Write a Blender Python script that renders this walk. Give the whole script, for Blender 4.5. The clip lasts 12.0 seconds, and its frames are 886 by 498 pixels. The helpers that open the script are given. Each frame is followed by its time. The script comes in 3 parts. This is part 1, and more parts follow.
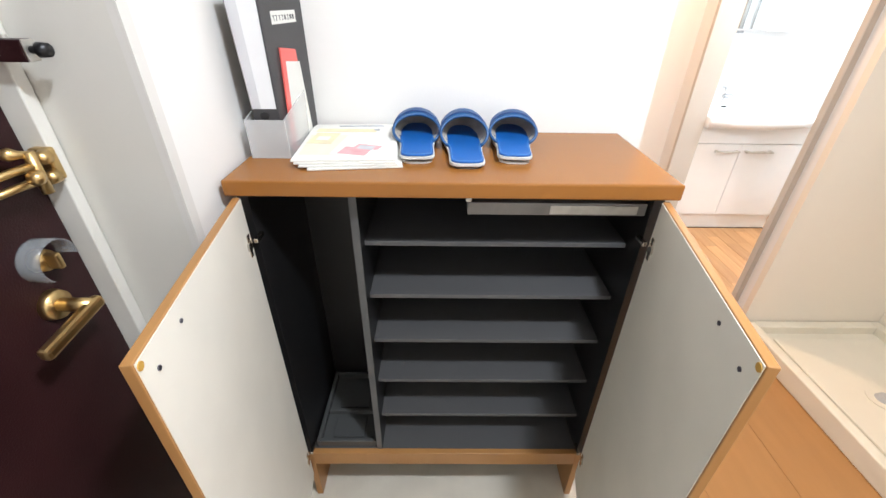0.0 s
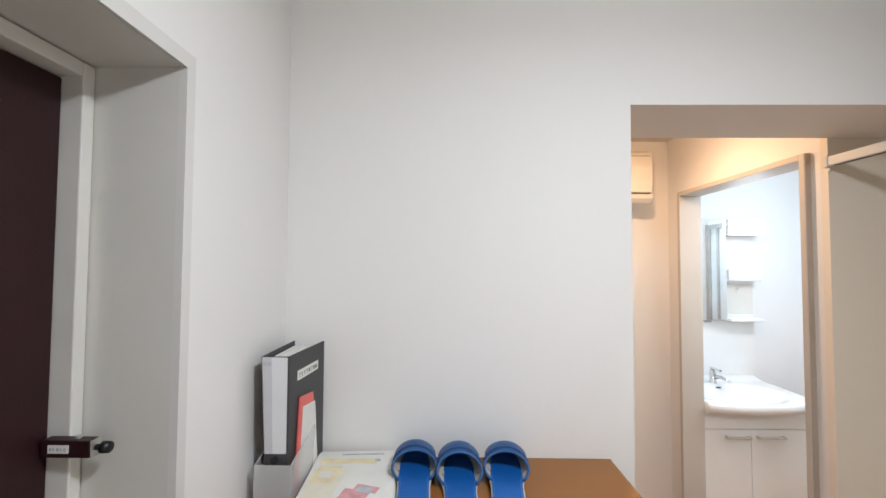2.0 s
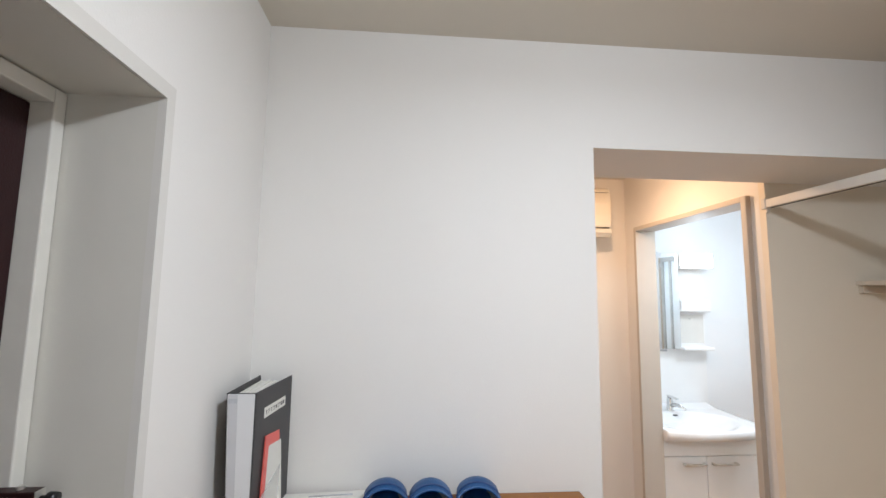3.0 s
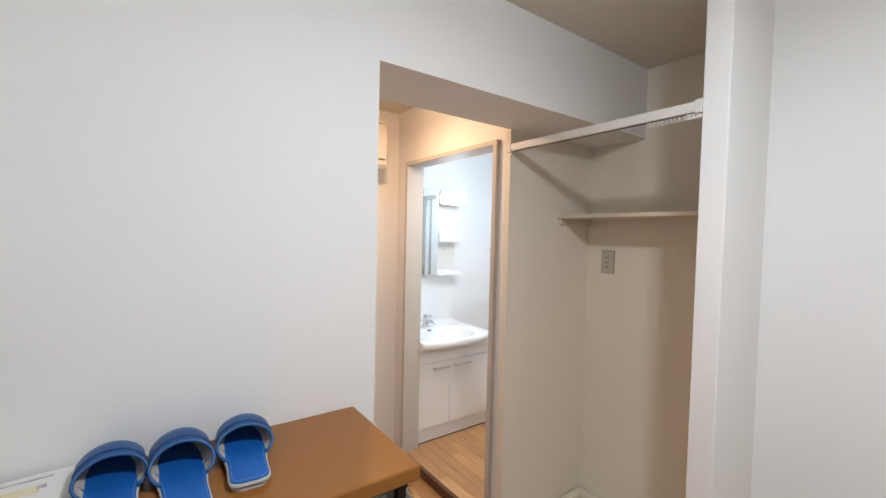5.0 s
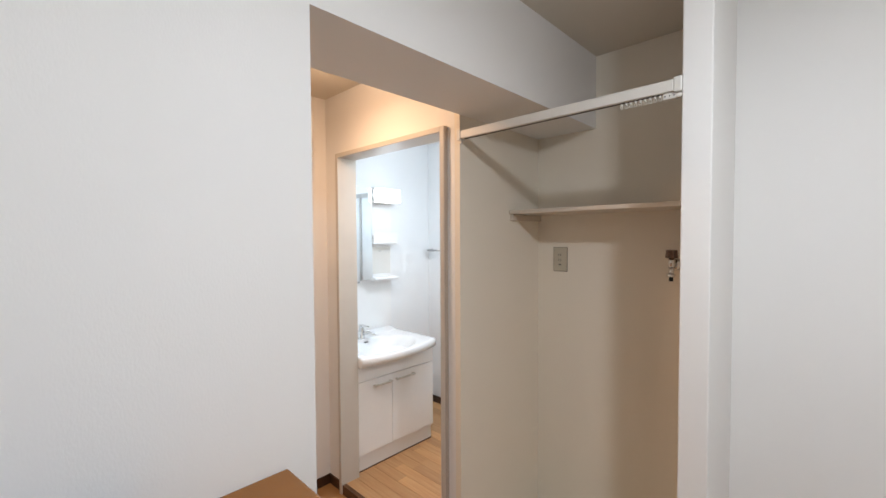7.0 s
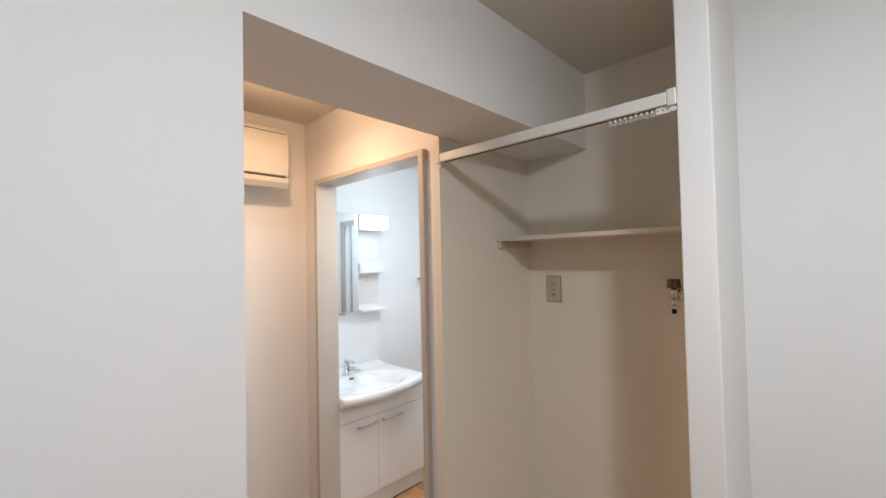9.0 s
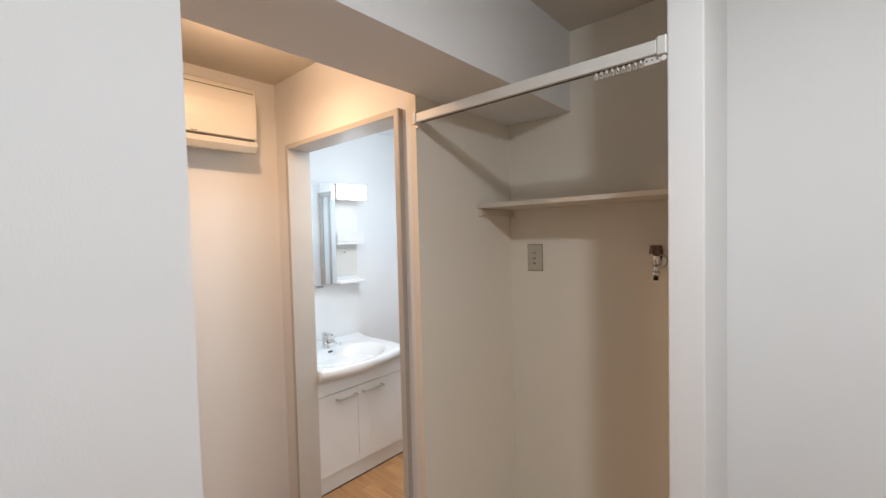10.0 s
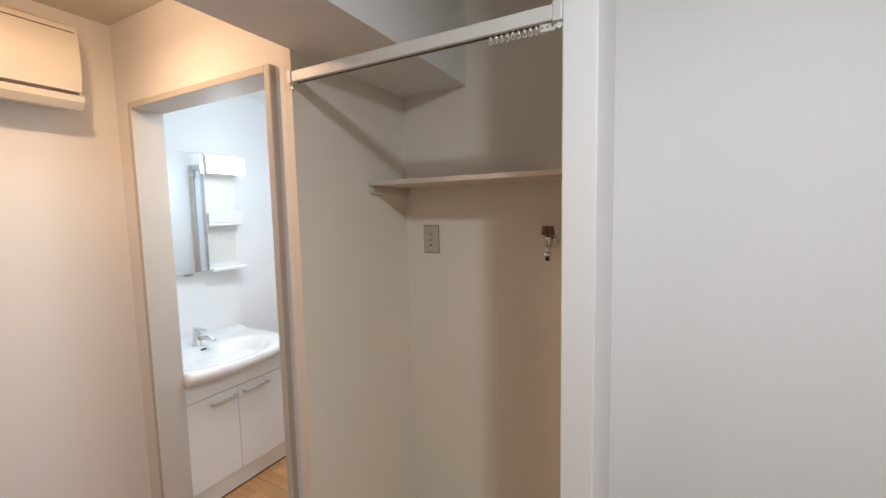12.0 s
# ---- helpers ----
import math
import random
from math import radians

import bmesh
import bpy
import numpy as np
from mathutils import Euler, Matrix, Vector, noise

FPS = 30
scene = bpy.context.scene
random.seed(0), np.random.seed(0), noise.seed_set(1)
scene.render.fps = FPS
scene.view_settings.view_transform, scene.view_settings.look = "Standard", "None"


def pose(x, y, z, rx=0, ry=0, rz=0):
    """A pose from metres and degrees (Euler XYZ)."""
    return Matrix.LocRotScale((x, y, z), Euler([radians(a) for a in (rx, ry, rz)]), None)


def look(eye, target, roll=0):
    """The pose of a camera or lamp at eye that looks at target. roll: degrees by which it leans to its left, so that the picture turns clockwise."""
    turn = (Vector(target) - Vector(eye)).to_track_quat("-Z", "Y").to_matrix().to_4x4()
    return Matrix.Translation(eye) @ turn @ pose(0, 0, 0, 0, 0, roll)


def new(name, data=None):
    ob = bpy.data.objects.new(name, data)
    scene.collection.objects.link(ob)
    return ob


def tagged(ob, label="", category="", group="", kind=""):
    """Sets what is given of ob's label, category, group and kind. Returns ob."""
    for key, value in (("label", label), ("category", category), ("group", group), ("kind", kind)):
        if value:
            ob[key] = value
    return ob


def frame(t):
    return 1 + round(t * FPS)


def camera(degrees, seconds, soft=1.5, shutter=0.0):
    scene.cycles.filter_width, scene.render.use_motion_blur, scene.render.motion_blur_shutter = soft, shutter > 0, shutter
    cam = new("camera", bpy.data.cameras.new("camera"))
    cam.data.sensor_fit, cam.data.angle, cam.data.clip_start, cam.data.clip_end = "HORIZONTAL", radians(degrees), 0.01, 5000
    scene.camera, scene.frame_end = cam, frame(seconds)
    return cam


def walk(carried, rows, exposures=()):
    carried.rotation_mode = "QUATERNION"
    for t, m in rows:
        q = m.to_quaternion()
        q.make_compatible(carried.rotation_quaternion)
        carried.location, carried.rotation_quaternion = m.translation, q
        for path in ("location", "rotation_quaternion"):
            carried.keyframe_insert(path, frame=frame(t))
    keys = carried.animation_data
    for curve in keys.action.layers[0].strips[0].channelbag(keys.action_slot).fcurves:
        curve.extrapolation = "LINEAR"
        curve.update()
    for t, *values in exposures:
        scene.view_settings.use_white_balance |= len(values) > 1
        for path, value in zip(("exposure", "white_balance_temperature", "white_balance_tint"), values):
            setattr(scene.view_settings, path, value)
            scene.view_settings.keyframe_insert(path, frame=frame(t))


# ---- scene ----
cam = camera(94.5, 12.0)
PATH = [
    (0, (0.07, 0.037, 1.355), (0.092, 1.741, 0.308), 0.9),
    (0.5, (0.073, 0.028, 1.409), (0.079, 1.865, 0.618), 0.5),
    (1, (0.086, 0.015, 1.486), (0.069, 1.957, 1.011), 0.2),
    (1.5, (0.094, -0.003, 1.542), (0.067, 1.989, 1.372), 0.1),
    (2, (0.099, -0.029, 1.593), (0.071, 1.969, 1.667), 0.3),
    (2.5, (0.095, -0.058, 1.615), (0.111, 1.931, 1.822), 0.5),
    (3, (0.07, -0.046, 1.605), (0.217, 1.938, 1.816), 0.7),
    (3.5, (0.069, -0.033, 1.59), (0.426, 1.929, 1.743), 0.8),
    (3.7, (0.07, -0.018, 1.578), (0.54, 1.922, 1.704), 0.9),
    (5.3, (0.075, 0.077, 1.553), (1.34, 1.623, 1.446), 1.6),
    (5.5, (0.077, 0.096, 1.561), (1.389, 1.601, 1.439), 1.8),
    (6, (0.125, 0.105, 1.548), (1.5, 1.551, 1.423), 1.5),
    (6.5, (0.162, 0.184, 1.537), (1.583, 1.587, 1.424), 0.8),
    (7, (0.167, 0.311, 1.546), (1.607, 1.698, 1.483), -0.3),
    (9, (0.334, 0.353, 1.575), (1.771, 1.743, 1.627), -1.2),
    (9.5, (0.368, 0.36, 1.553), (1.825, 1.73, 1.561), -1.2),
    (10, (0.399, 0.384, 1.542), (1.887, 1.717, 1.471), -1.4),
    (10.5, (0.403, 0.402, 1.538), (1.981, 1.627, 1.454), -1.5),
    (11, (0.399, 0.407, 1.536), (2.038, 1.549, 1.444), -1.4),
    (11.5, (0.454, 0.405, 1.543), (2.152, 1.457, 1.439), -1.3),
    (12, (0.531, 0.429, 1.541), (2.284, 1.376, 1.363), -1.2),
]
EXPOSURES = [(0, 1.18), (0.5, 0.94), (1, 0.62), (1.5, 0.32), (2, 0.18), (2.5, 0.14), (3.5, 0.18), (5.5, 0.08), (7.2, 0.05), (9, -0.06), (12, -0.06)]
walk(cam, [(t, look(eye, target, roll)) for t, eye, target, roll in PATH], EXPOSURES)

# ---- light and exposure ----
world = bpy.data.worlds.new("world")
scene.world = world
world.use_nodes = True
world.node_tree.nodes["Background"].inputs[0].default_value = (0.8, 0.85, 1.0, 1)
world.node_tree.nodes["Background"].inputs[1].default_value = 0.02


def lamp(name, m, kind, power, colour, size=0.1):
    data = bpy.data.lights.new(name, kind)
    data.energy, data.color = power, colour
    if kind == "AREA":
        data.shape, data.size = "DISK", size
    else:
        data.shadow_soft_size = size
    ob = new(name, data)
    ob.matrix_world = m
    return ob


HALL_LAMP = (0.61, 0.03, 2.34)
CORRIDOR_LAMP = (1.05, 1.94, 2.27)
lamp("hall_light", pose(*HALL_LAMP), "POINT", 13.5, (0.835, 0.905, 1.0), 0.06)
lamp("hall_downlight", pose(HALL_LAMP[0], HALL_LAMP[1], 2.30), "AREA", 13.0, (0.835, 0.905, 1.0), 0.14)
lamp("corridor_light", pose(*CORRIDOR_LAMP), "POINT", 4.3, (1.0, 0.63, 0.385), 0.035)
lamp("corridor_downlight", pose(CORRIDOR_LAMP[0], CORRIDOR_LAMP[1], 2.235), "AREA", 5.3, (1.0, 0.65, 0.41), 0.08)
lamp("vanity_light", pose(2.18, 2.79, 1.86, -75, 0, 0), "AREA", 1.6, (0.76, 0.88, 1.0), 0.2)
# two unseen fill lamps added to brighten the washroom; no fixture belongs to them
lamp("washroom_fill", pose(2.12, 2.00, 2.20), "POINT", 7.6, (0.73, 0.87, 1.0), 0.12)
lamp("washroom_down_fill", pose(2.12, 2.00, 2.06), "AREA", 6.4, (0.76, 0.88, 1.0), 0.25)


# ---- materials ----
def material(name, colour, rough=0.5, metal=0.0, vary=0.06, scale=6.0, bump=0.0, fine=400.0, stretch=(1, 1, 1), second=None,
             per_piece=0.0, coat=0.0, emit=0.0, alpha=1.0, transmit=0.0, specular=0.5):
    m = bpy.data.materials.new(name)
    m.use_nodes = True
    t = m.node_tree
    b = t.nodes["Principled BSDF"]
    b.inputs["Roughness"].default_value, b.inputs["Metallic"].default_value = rough, metal
    b.inputs["Coat Weight"].default_value = coat
    b.inputs["Transmission Weight"].default_value = transmit
    b.inputs["Alpha"].default_value = alpha
    b.inputs["Specular IOR Level"].default_value = specular
    co = t.nodes.new("ShaderNodeTexCoord")
    mp = t.nodes.new("ShaderNodeMapping")
    mp.inputs["Scale"].default_value = stretch
    t.links.new(co.outputs["Object"], mp.inputs["Vector"])
    source = mp.outputs["Vector"]
    info = t.nodes.new("ShaderNodeObjectInfo")
    if per_piece:
        shift = t.nodes.new("ShaderNodeVectorMath")
        shift.operation = "ADD"
        spread = t.nodes.new("ShaderNodeMath")
        spread.operation = "MULTIPLY"
        spread.inputs[1].default_value = 37.0
        t.links.new(info.outputs["Random"], spread.inputs[0])
        t.links.new(source, shift.inputs[0])
        t.links.new(spread.outputs[0], shift.inputs[1])
        source = shift.outputs[0]
    big = t.nodes.new("ShaderNodeTexNoise")
    big.inputs["Scale"].default_value, big.inputs["Detail"].default_value = scale, 6
    t.links.new(source, big.inputs["Vector"])
    small = t.nodes.new("ShaderNodeTexNoise")
    small.inputs["Scale"].default_value, small.inputs["Detail"].default_value = fine, 2
    t.links.new(source, small.inputs["Vector"])
    ramp = t.nodes.new("ShaderNodeValToRGB")
    lo = second or tuple(c * (1 - vary) for c in colour)
    hi = colour if second else tuple(min(1, c * (1 + vary)) for c in colour)
    ramp.color_ramp.elements[0].position, ramp.color_ramp.elements[1].position = 0.33, 0.67
    ramp.color_ramp.elements[0].color, ramp.color_ramp.elements[1].color = (*lo, 1), (*hi, 1)
    t.links.new(big.outputs["Fac"], ramp.inputs["Fac"])
    out = ramp.outputs["Color"]
    if per_piece:
        hue = t.nodes.new("ShaderNodeHueSaturation")
        span = t.nodes.new("ShaderNodeMapRange")
        span.inputs["To Min"].default_value, span.inputs["To Max"].default_value = 1 - per_piece, 1 + per_piece
        t.links.new(info.outputs["Random"], span.inputs["Value"])
        t.links.new(span.outputs[0], hue.inputs["Value"])
        t.links.new(out, hue.inputs["Color"])
        out = hue.outputs["Color"]
    t.links.new(out, b.inputs["Base Color"])
    wear = t.nodes.new("ShaderNodeMapRange")
    wear.inputs["To Min"].default_value, wear.inputs["To Max"].default_value = max(0.02, rough * 0.85), min(1, rough * 1.15)
    t.links.new(big.outputs["Fac"], wear.inputs["Value"])
    t.links.new(wear.outputs[0], b.inputs["Roughness"])
    if bump:
        bp = t.nodes.new("ShaderNodeBump")
        bp.inputs["Strength"].default_value, bp.inputs["Distance"].default_value = bump, 0.002
        t.links.new(small.outputs["Fac"], bp.inputs["Height"])
        t.links.new(bp.outputs[0], b.inputs["Normal"])
    if emit:
        b.inputs["Emission Color"].default_value = (*colour, 1)
        b.inputs["Emission Strength"].default_value = emit
    return m


WALLPAPER = material("wallpaper", (0.86, 0.842, 0.812), 0.85, vary=0.012, scale=1.5, bump=0.12, fine=260, stretch=(1, 1, 0.5))
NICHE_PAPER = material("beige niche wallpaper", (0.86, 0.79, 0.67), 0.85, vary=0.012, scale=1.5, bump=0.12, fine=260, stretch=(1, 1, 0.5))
WASH_PAPER = material("cool white washroom paper", (0.85, 0.86, 0.87), 0.8, vary=0.01, scale=1.5, bump=0.1, fine=260)
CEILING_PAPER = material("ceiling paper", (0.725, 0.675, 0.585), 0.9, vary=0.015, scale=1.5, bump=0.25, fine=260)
TRIM_WHITE = material("white trim", (0.74, 0.72, 0.68), 0.45, vary=0.02, scale=5)
TRIM_CREAM = material("cream casing", (0.59, 0.55, 0.495), 0.5, vary=0.03, scale=5, bump=0.05)
TRIM_TAUPE = material("taupe trim", (0.44, 0.37, 0.30), 0.5, vary=0.05, scale=8)
STEEL_CREAM = material("painted steel frame", (0.74, 0.72, 0.665), 0.45, vary=0.04, scale=7, bump=0.08, fine=180)
REVEAL_GREY = material("painted reveal", (0.72, 0.70, 0.645), 0.6, vary=0.03, scale=3, bump=0.05, fine=220)
MAROON = material("maroon door steel", (0.028, 0.0085, 0.0095), 0.42, specular=0.3, vary=0.15, scale=9, bump=0.3, fine=320)
BRASS = material("brass", (0.70, 0.50, 0.23), 0.34, 1.0, vary=0.1, scale=30)
STEEL = material("chrome", (0.72, 0.72, 0.72), 0.15, 1.0, vary=0.05, scale=30)
NICKEL = material("dull nickel", (0.66, 0.64, 0.60), 0.32, 0.75, vary=0.1, scale=40)
BRONZE = material("smoky brown handle", (0.15, 0.095, 0.07), 0.3, 0.5, vary=0.2, scale=60)
DARK_METAL = material("dark metal", (0.03, 0.03, 0.032), 0.35, 0.6, vary=0.1, scale=40)
HONEY = material("honey laminate", (0.30, 0.118, 0.026), 0.25, specular=0.3, vary=0.02, scale=5, bump=0.0, fine=240, stretch=(1, 9, 9), second=(0.305, 0.121, 0.027))
SCREW_GREY = material("grey screw head", (0.16, 0.15, 0.18), 0.3, 0.8, vary=0.1, scale=60)
PLUG_HONEY = material("yellow wood plug", (0.60, 0.34, 0.07), 0.4)
HINGE_STEEL = material("hinge steel", (0.66, 0.61, 0.54), 0.24, 1.0, vary=0.15, scale=40)
RACK_GREY = material("rack grey", (0.24, 0.23, 0.22), 0.4, 0.3, vary=0.1, scale=20)
HONEY_EDGE = material("honey edge band", (0.42, 0.21, 0.07), 0.4, vary=0.08, scale=6, stretch=(1, 1, 1), second=(0.36, 0.17, 0.055))
DOOR_INNER = material("cream melamine", (0.86, 0.815, 0.72), 0.45, vary=0.025, scale=8, bump=0.04)
SHELF_GREY = material("charcoal shelf laminate", (0.085, 0.084, 0.085), 0.30, vary=0.02, scale=3)
# far darker than the shelves: the cabinet's inner shade is in this colour
CAB_DARK = material("charcoal lining with shade", (0.0095, 0.009, 0.0095), 0.40, vary=0.05, scale=3)
TRAY_GREY = material("drip tray grey plastic", (0.075, 0.077, 0.076), 0.26, vary=0.04, scale=5)
LIGHT_GREY = material("grey plastic", (0.50, 0.50, 0.49), 0.45, vary=0.05, scale=12)
GENKAN = material("cream entry floor", (0.62, 0.57, 0.48), 0.5, vary=0.06, scale=9, bump=0.15, fine=150)
HALL_WOOD = material("brown hall flooring", (0.43, 0.215, 0.078), 0.3, scale=4, bump=0.05, fine=260, stretch=(7, 1, 7), second=(0.40, 0.198, 0.070), per_piece=0.03)
WASH_WOOD = material("light oak flooring", (0.60, 0.345, 0.160), 0.4, scale=4, bump=0.06, fine=260, stretch=(16, 1, 16), second=(0.52, 0.265, 0.110), per_piece=0.17)
WOOD_DARK = material("dark brown skirting", (0.055, 0.024, 0.012), 0.38, vary=0.15, scale=8, stretch=(1, 1, 8))
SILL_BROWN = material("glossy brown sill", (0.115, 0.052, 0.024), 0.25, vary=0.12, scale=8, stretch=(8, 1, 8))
VANITY_WHITE = material("white vanity panel", (0.87, 0.87, 0.865), 0.3, vary=0.015, scale=6)
CERAMIC = material("white ceramic", (0.86, 0.87, 0.88), 0.08, vary=0.01, scale=6, coat=0.5)
GAP_DARK = material("dark gap", (0.10, 0.09, 0.08), 0.8)
MIRROR = material("mirror", (0.92, 0.93, 0.93), 0.02, 1.0, vary=0.0)
LAMP_GLOW = material("vanity lamp cover", (0.95, 0.98, 1.0), 0.3, vary=0.0, emit=6)
AC_WHITE = material("ivory appliance plastic", (0.70, 0.665, 0.585), 0.33, vary=0.02, scale=5)
OUTLET_IVORY = material("ivory outlet plastic", (0.54, 0.49, 0.38), 0.4, vary=0.03, scale=20)
OUTLET_SHADOW = material("brown outlet shadow line", (0.20, 0.16, 0.11), 0.6, vary=0.05, scale=20)
PAN_CREAM = material("cream pan plastic", (0.82, 0.765, 0.63), 0.35, vary=0.03, scale=6)
SHELF_WHITE = material("shelf laminate", (0.68, 0.60, 0.50), 0.4, vary=0.03, scale=6)
SLIPPER_BLUE = material("blue vinyl upper", (0.010, 0.078, 0.225), 0.38, vary=0.12, scale=22, bump=0.2, fine=500)
INSOLE_BLUE = material("bright blue insole", (0.003, 0.105, 0.40), 0.5, vary=0.08, scale=22, bump=0.15, fine=500)
SLIPPER_SOLE = material("pale grey sole", (0.58, 0.58, 0.56), 0.6, vary=0.05, scale=25)
LINING = material("felt lining", (0.52, 0.47, 0.40), 0.9, vary=0.1, scale=40, bump=0.2, fine=700)
STITCH = material("pale blue thread", (0.10, 0.27, 0.55), 0.7, vary=0.1, scale=60)
PIPING = material("navy piping", (0.008, 0.045, 0.17), 0.45, vary=0.1, scale=30)
PAPER = material("white paper", (0.80, 0.79, 0.74), 0.7, vary=0.03, scale=12)
PRINT_YELLOW = material("pale yellow print", (0.80, 0.71, 0.47), 0.7, vary=0.10, scale=25)
PRINT_CREAM = material("cream print", (0.80, 0.76, 0.62), 0.7, vary=0.05, scale=25)
PRINT_PINK = material("pink print", (0.70, 0.36, 0.38), 0.7, vary=0.15, scale=40)
PRINT_GREY = material("grey print", (0.50, 0.51, 0.54), 0.7, vary=0.15, scale=40)
BINDER_GREY = material("charcoal binder board", (0.045, 0.043, 0.045), 0.45, vary=0.1, scale=18, bump=0.15, fine=500)
SPINE_WHITE = material("white spine card", (0.76, 0.76, 0.77), 0.45, vary=0.02, scale=12)
CARD_GREY = material("grey spine card", (0.60, 0.60, 0.62), 0.45, vary=0.02, scale=12)
RED_COVER = material("red booklet cover", (0.80, 0.14, 0.12), 0.4, vary=0.08, scale=18)
INK = material("black ink", (0.03, 0.03, 0.035), 0.6)
BOX_CLEAR = material("translucent white plastic", (0.88, 0.88, 0.88), 0.35, vary=0.02, scale=9, alpha=0.33)
CLEAR = material("clear plastic", (0.42, 0.44, 0.46), 0.12, vary=0.01, alpha=0.45)
RAIL_WHITE = material("white curtain rail", (0.74, 0.71, 0.65), 0.35, vary=0.02, scale=9)
ALUMINIUM = material("aluminium frame", (0.50, 0.50, 0.49), 0.35, 0.9, vary=0.08, scale=12)
FROST = material("frosted pane", (0.66, 0.70, 0.72), 0.5, vary=0.03, scale=8)


# ---- building helpers ----
def thing(name, base, label="", category="", group="", kind=""):
    ob = new(name)
    ob.empty_display_size = 0.05
    ob.location = base
    ob["base"] = list(base)
    return tagged(ob, label, category, group, kind)


def part(name, bm, mat, parent=None, label="", smooth=False):
    """Link a bmesh, given in world coordinates, as one mesh under a thing or part."""
    base = Vector(parent["base"]) if parent else Vector((0, 0, 0))
    bmesh.ops.translate(bm, verts=bm.verts, vec=-base)
    bmesh.ops.recalc_face_normals(bm, faces=bm.faces)
    me = bpy.data.meshes.new(name)
    bm.to_mesh(me)
    bm.free()
    me.materials.append(mat)
    if smooth:
        me.shade_smooth()
    ob = new(name, me)
    ob["base"] = list(base)
    if parent:
        ob.parent = parent
    return tagged(ob, label)


def setting(name, bm, mat, label, category):
    return tagged(part(name, bm, mat), label, category, kind="structure")


def box(bm, x0, x1, y0, y1, z0, z1, bevel=0.0, segments=2):
    own = bmesh.new()
    bmesh.ops.create_cube(own, size=1)
    for v in own.verts:
        v.co = Vector((x0 + (v.co.x + 0.5) * (x1 - x0), y0 + (v.co.y + 0.5) * (y1 - y0), z0 + (v.co.z + 0.5) * (z1 - z0)))
    if bevel:
        bmesh.ops.bevel(own, geom=own.edges[:], offset=bevel, segments=segments, profile=0.5, affect="EDGES")
    return merge(bm, own)


def merge(bm, own):
    me = bpy.data.meshes.new("scrap")
    own.to_mesh(me)
    own.free()
    bm.from_mesh(me)
    bpy.data.meshes.remove(me)
    return bm


def boxes(*rows, bevel=0.0):
    bm = bmesh.new()
    for r in rows:
        box(bm, *r, bevel=bevel)
    return bm


def tube(points, radius, sides=10, bm=None):
    """A round bar along a line of points, with closed ends; radius may be one number or one for each point."""
    bm = bm or bmesh.new()
    pts = [Vector(p) for p in points]
    rings = []
    for i, p in enumerate(pts):
        d = (pts[min(i + 1, len(pts) - 1)] - pts[max(i - 1, 0)]).normalized()
        side = d.cross(Vector((0, 0, 1)) if abs(d.z) < 0.95 else Vector((1, 0, 0))).normalized()
        up = side.cross(d)
        r = radius[i] if isinstance(radius, (list, tuple)) else radius
        rings.append([bm.verts.new(p + r * (math.cos(a) * side + math.sin(a) * up)) for a in (2 * math.pi * k / sides for k in range(sides))])
    for a, b in zip(rings, rings[1:]):
        for k in range(sides):
            bm.faces.new((a[k], a[(k + 1) % sides], b[(k + 1) % sides], b[k]))
    bm.faces.new(rings[0])
    bm.faces.new(rings[-1])
    return bm


def prism(outline, axis, a, b, bevel=0.0):
    """Extrude a closed outline of pairs along an axis from a to b."""
    bm = bmesh.new()
    place = {"x": lambda p, q: (q, p[0], p[1]), "y": lambda p, q: (p[0], q, p[1]), "z": lambda p, q: (p[0], p[1], q)}[axis]
    lo = [bm.verts.new(place(p, a)) for p in outline]
    hi = [bm.verts.new(place(p, b)) for p in outline]
    n = len(outline)
    for i in range(n):
        bm.faces.new((lo[i], lo[(i + 1) % n], hi[(i + 1) % n], hi[i]))
    bm.faces.new(lo)
    bm.faces.new(hi)
    bmesh.ops.recalc_face_normals(bm, faces=bm.faces)
    if bevel:
        bmesh.ops.bevel(bm, geom=bm.edges[:], offset=bevel, segments=2, profile=0.5, affect="EDGES")
    return bm


def turned(bm, pivot, degrees, axis="Z"):
    bmesh.ops.rotate(bm, verts=bm.verts, cent=pivot, matrix=Matrix.Rotation(radians(degrees), 3, axis))
    return bm


# ---- the setting ----
XL, YA, XO = -0.377, 1.17, 0.633          # left wall, wall behind the cabinet, edge of the opening
ZC, ZB, YB = 2.413, 2.066, 1.487         # ceiling, underside of the beam, back of the beam
XD, YC = 1.495, 2.585                     # wall with the washroom door, back wall of the corridor
XN, YN, YP = 2.138, 0.634, 0.559         # niche back, niche side, other side of the partition
XR, YS, ZG = 1.812, -1.30, -0.15          # wall beside the niche, wall behind, entry floor
XW, YW, ZW = 2.74, 2.97, 2.36            # washroom walls and ceiling
STEP = 0.60

setting("floor_entry", boxes((-0.75, STEP, YS - 0.1, YA + 0.05, ZG - 0.1, ZG)), GENKAN, "cream entry floor below the raised hall floor", "floor")
setting("step_riser", boxes((STEP, STEP + 0.045, YS, YA, ZG, 0.002), bevel=0.004), HONEY_EDGE, "brown wooden step edge of the raised hall floor", "step")

wall = boxes((XL - 0.25, XL, 0.699, YA, ZG, ZC), (XL - 0.25, XL, -0.16, 0.699, 1.953, ZC), (XL - 0.25, XL, YS, -0.16, ZG, ZC))
setting("wall_west", wall, WALLPAPER, "white papered wall round the recessed front door", "wall")
setting("wall_north", boxes((XL - 0.25, XO, YA, YA + 0.13, ZG, ZC)), WALLPAPER, "white papered wall behind the shoe cabinet", "wall")
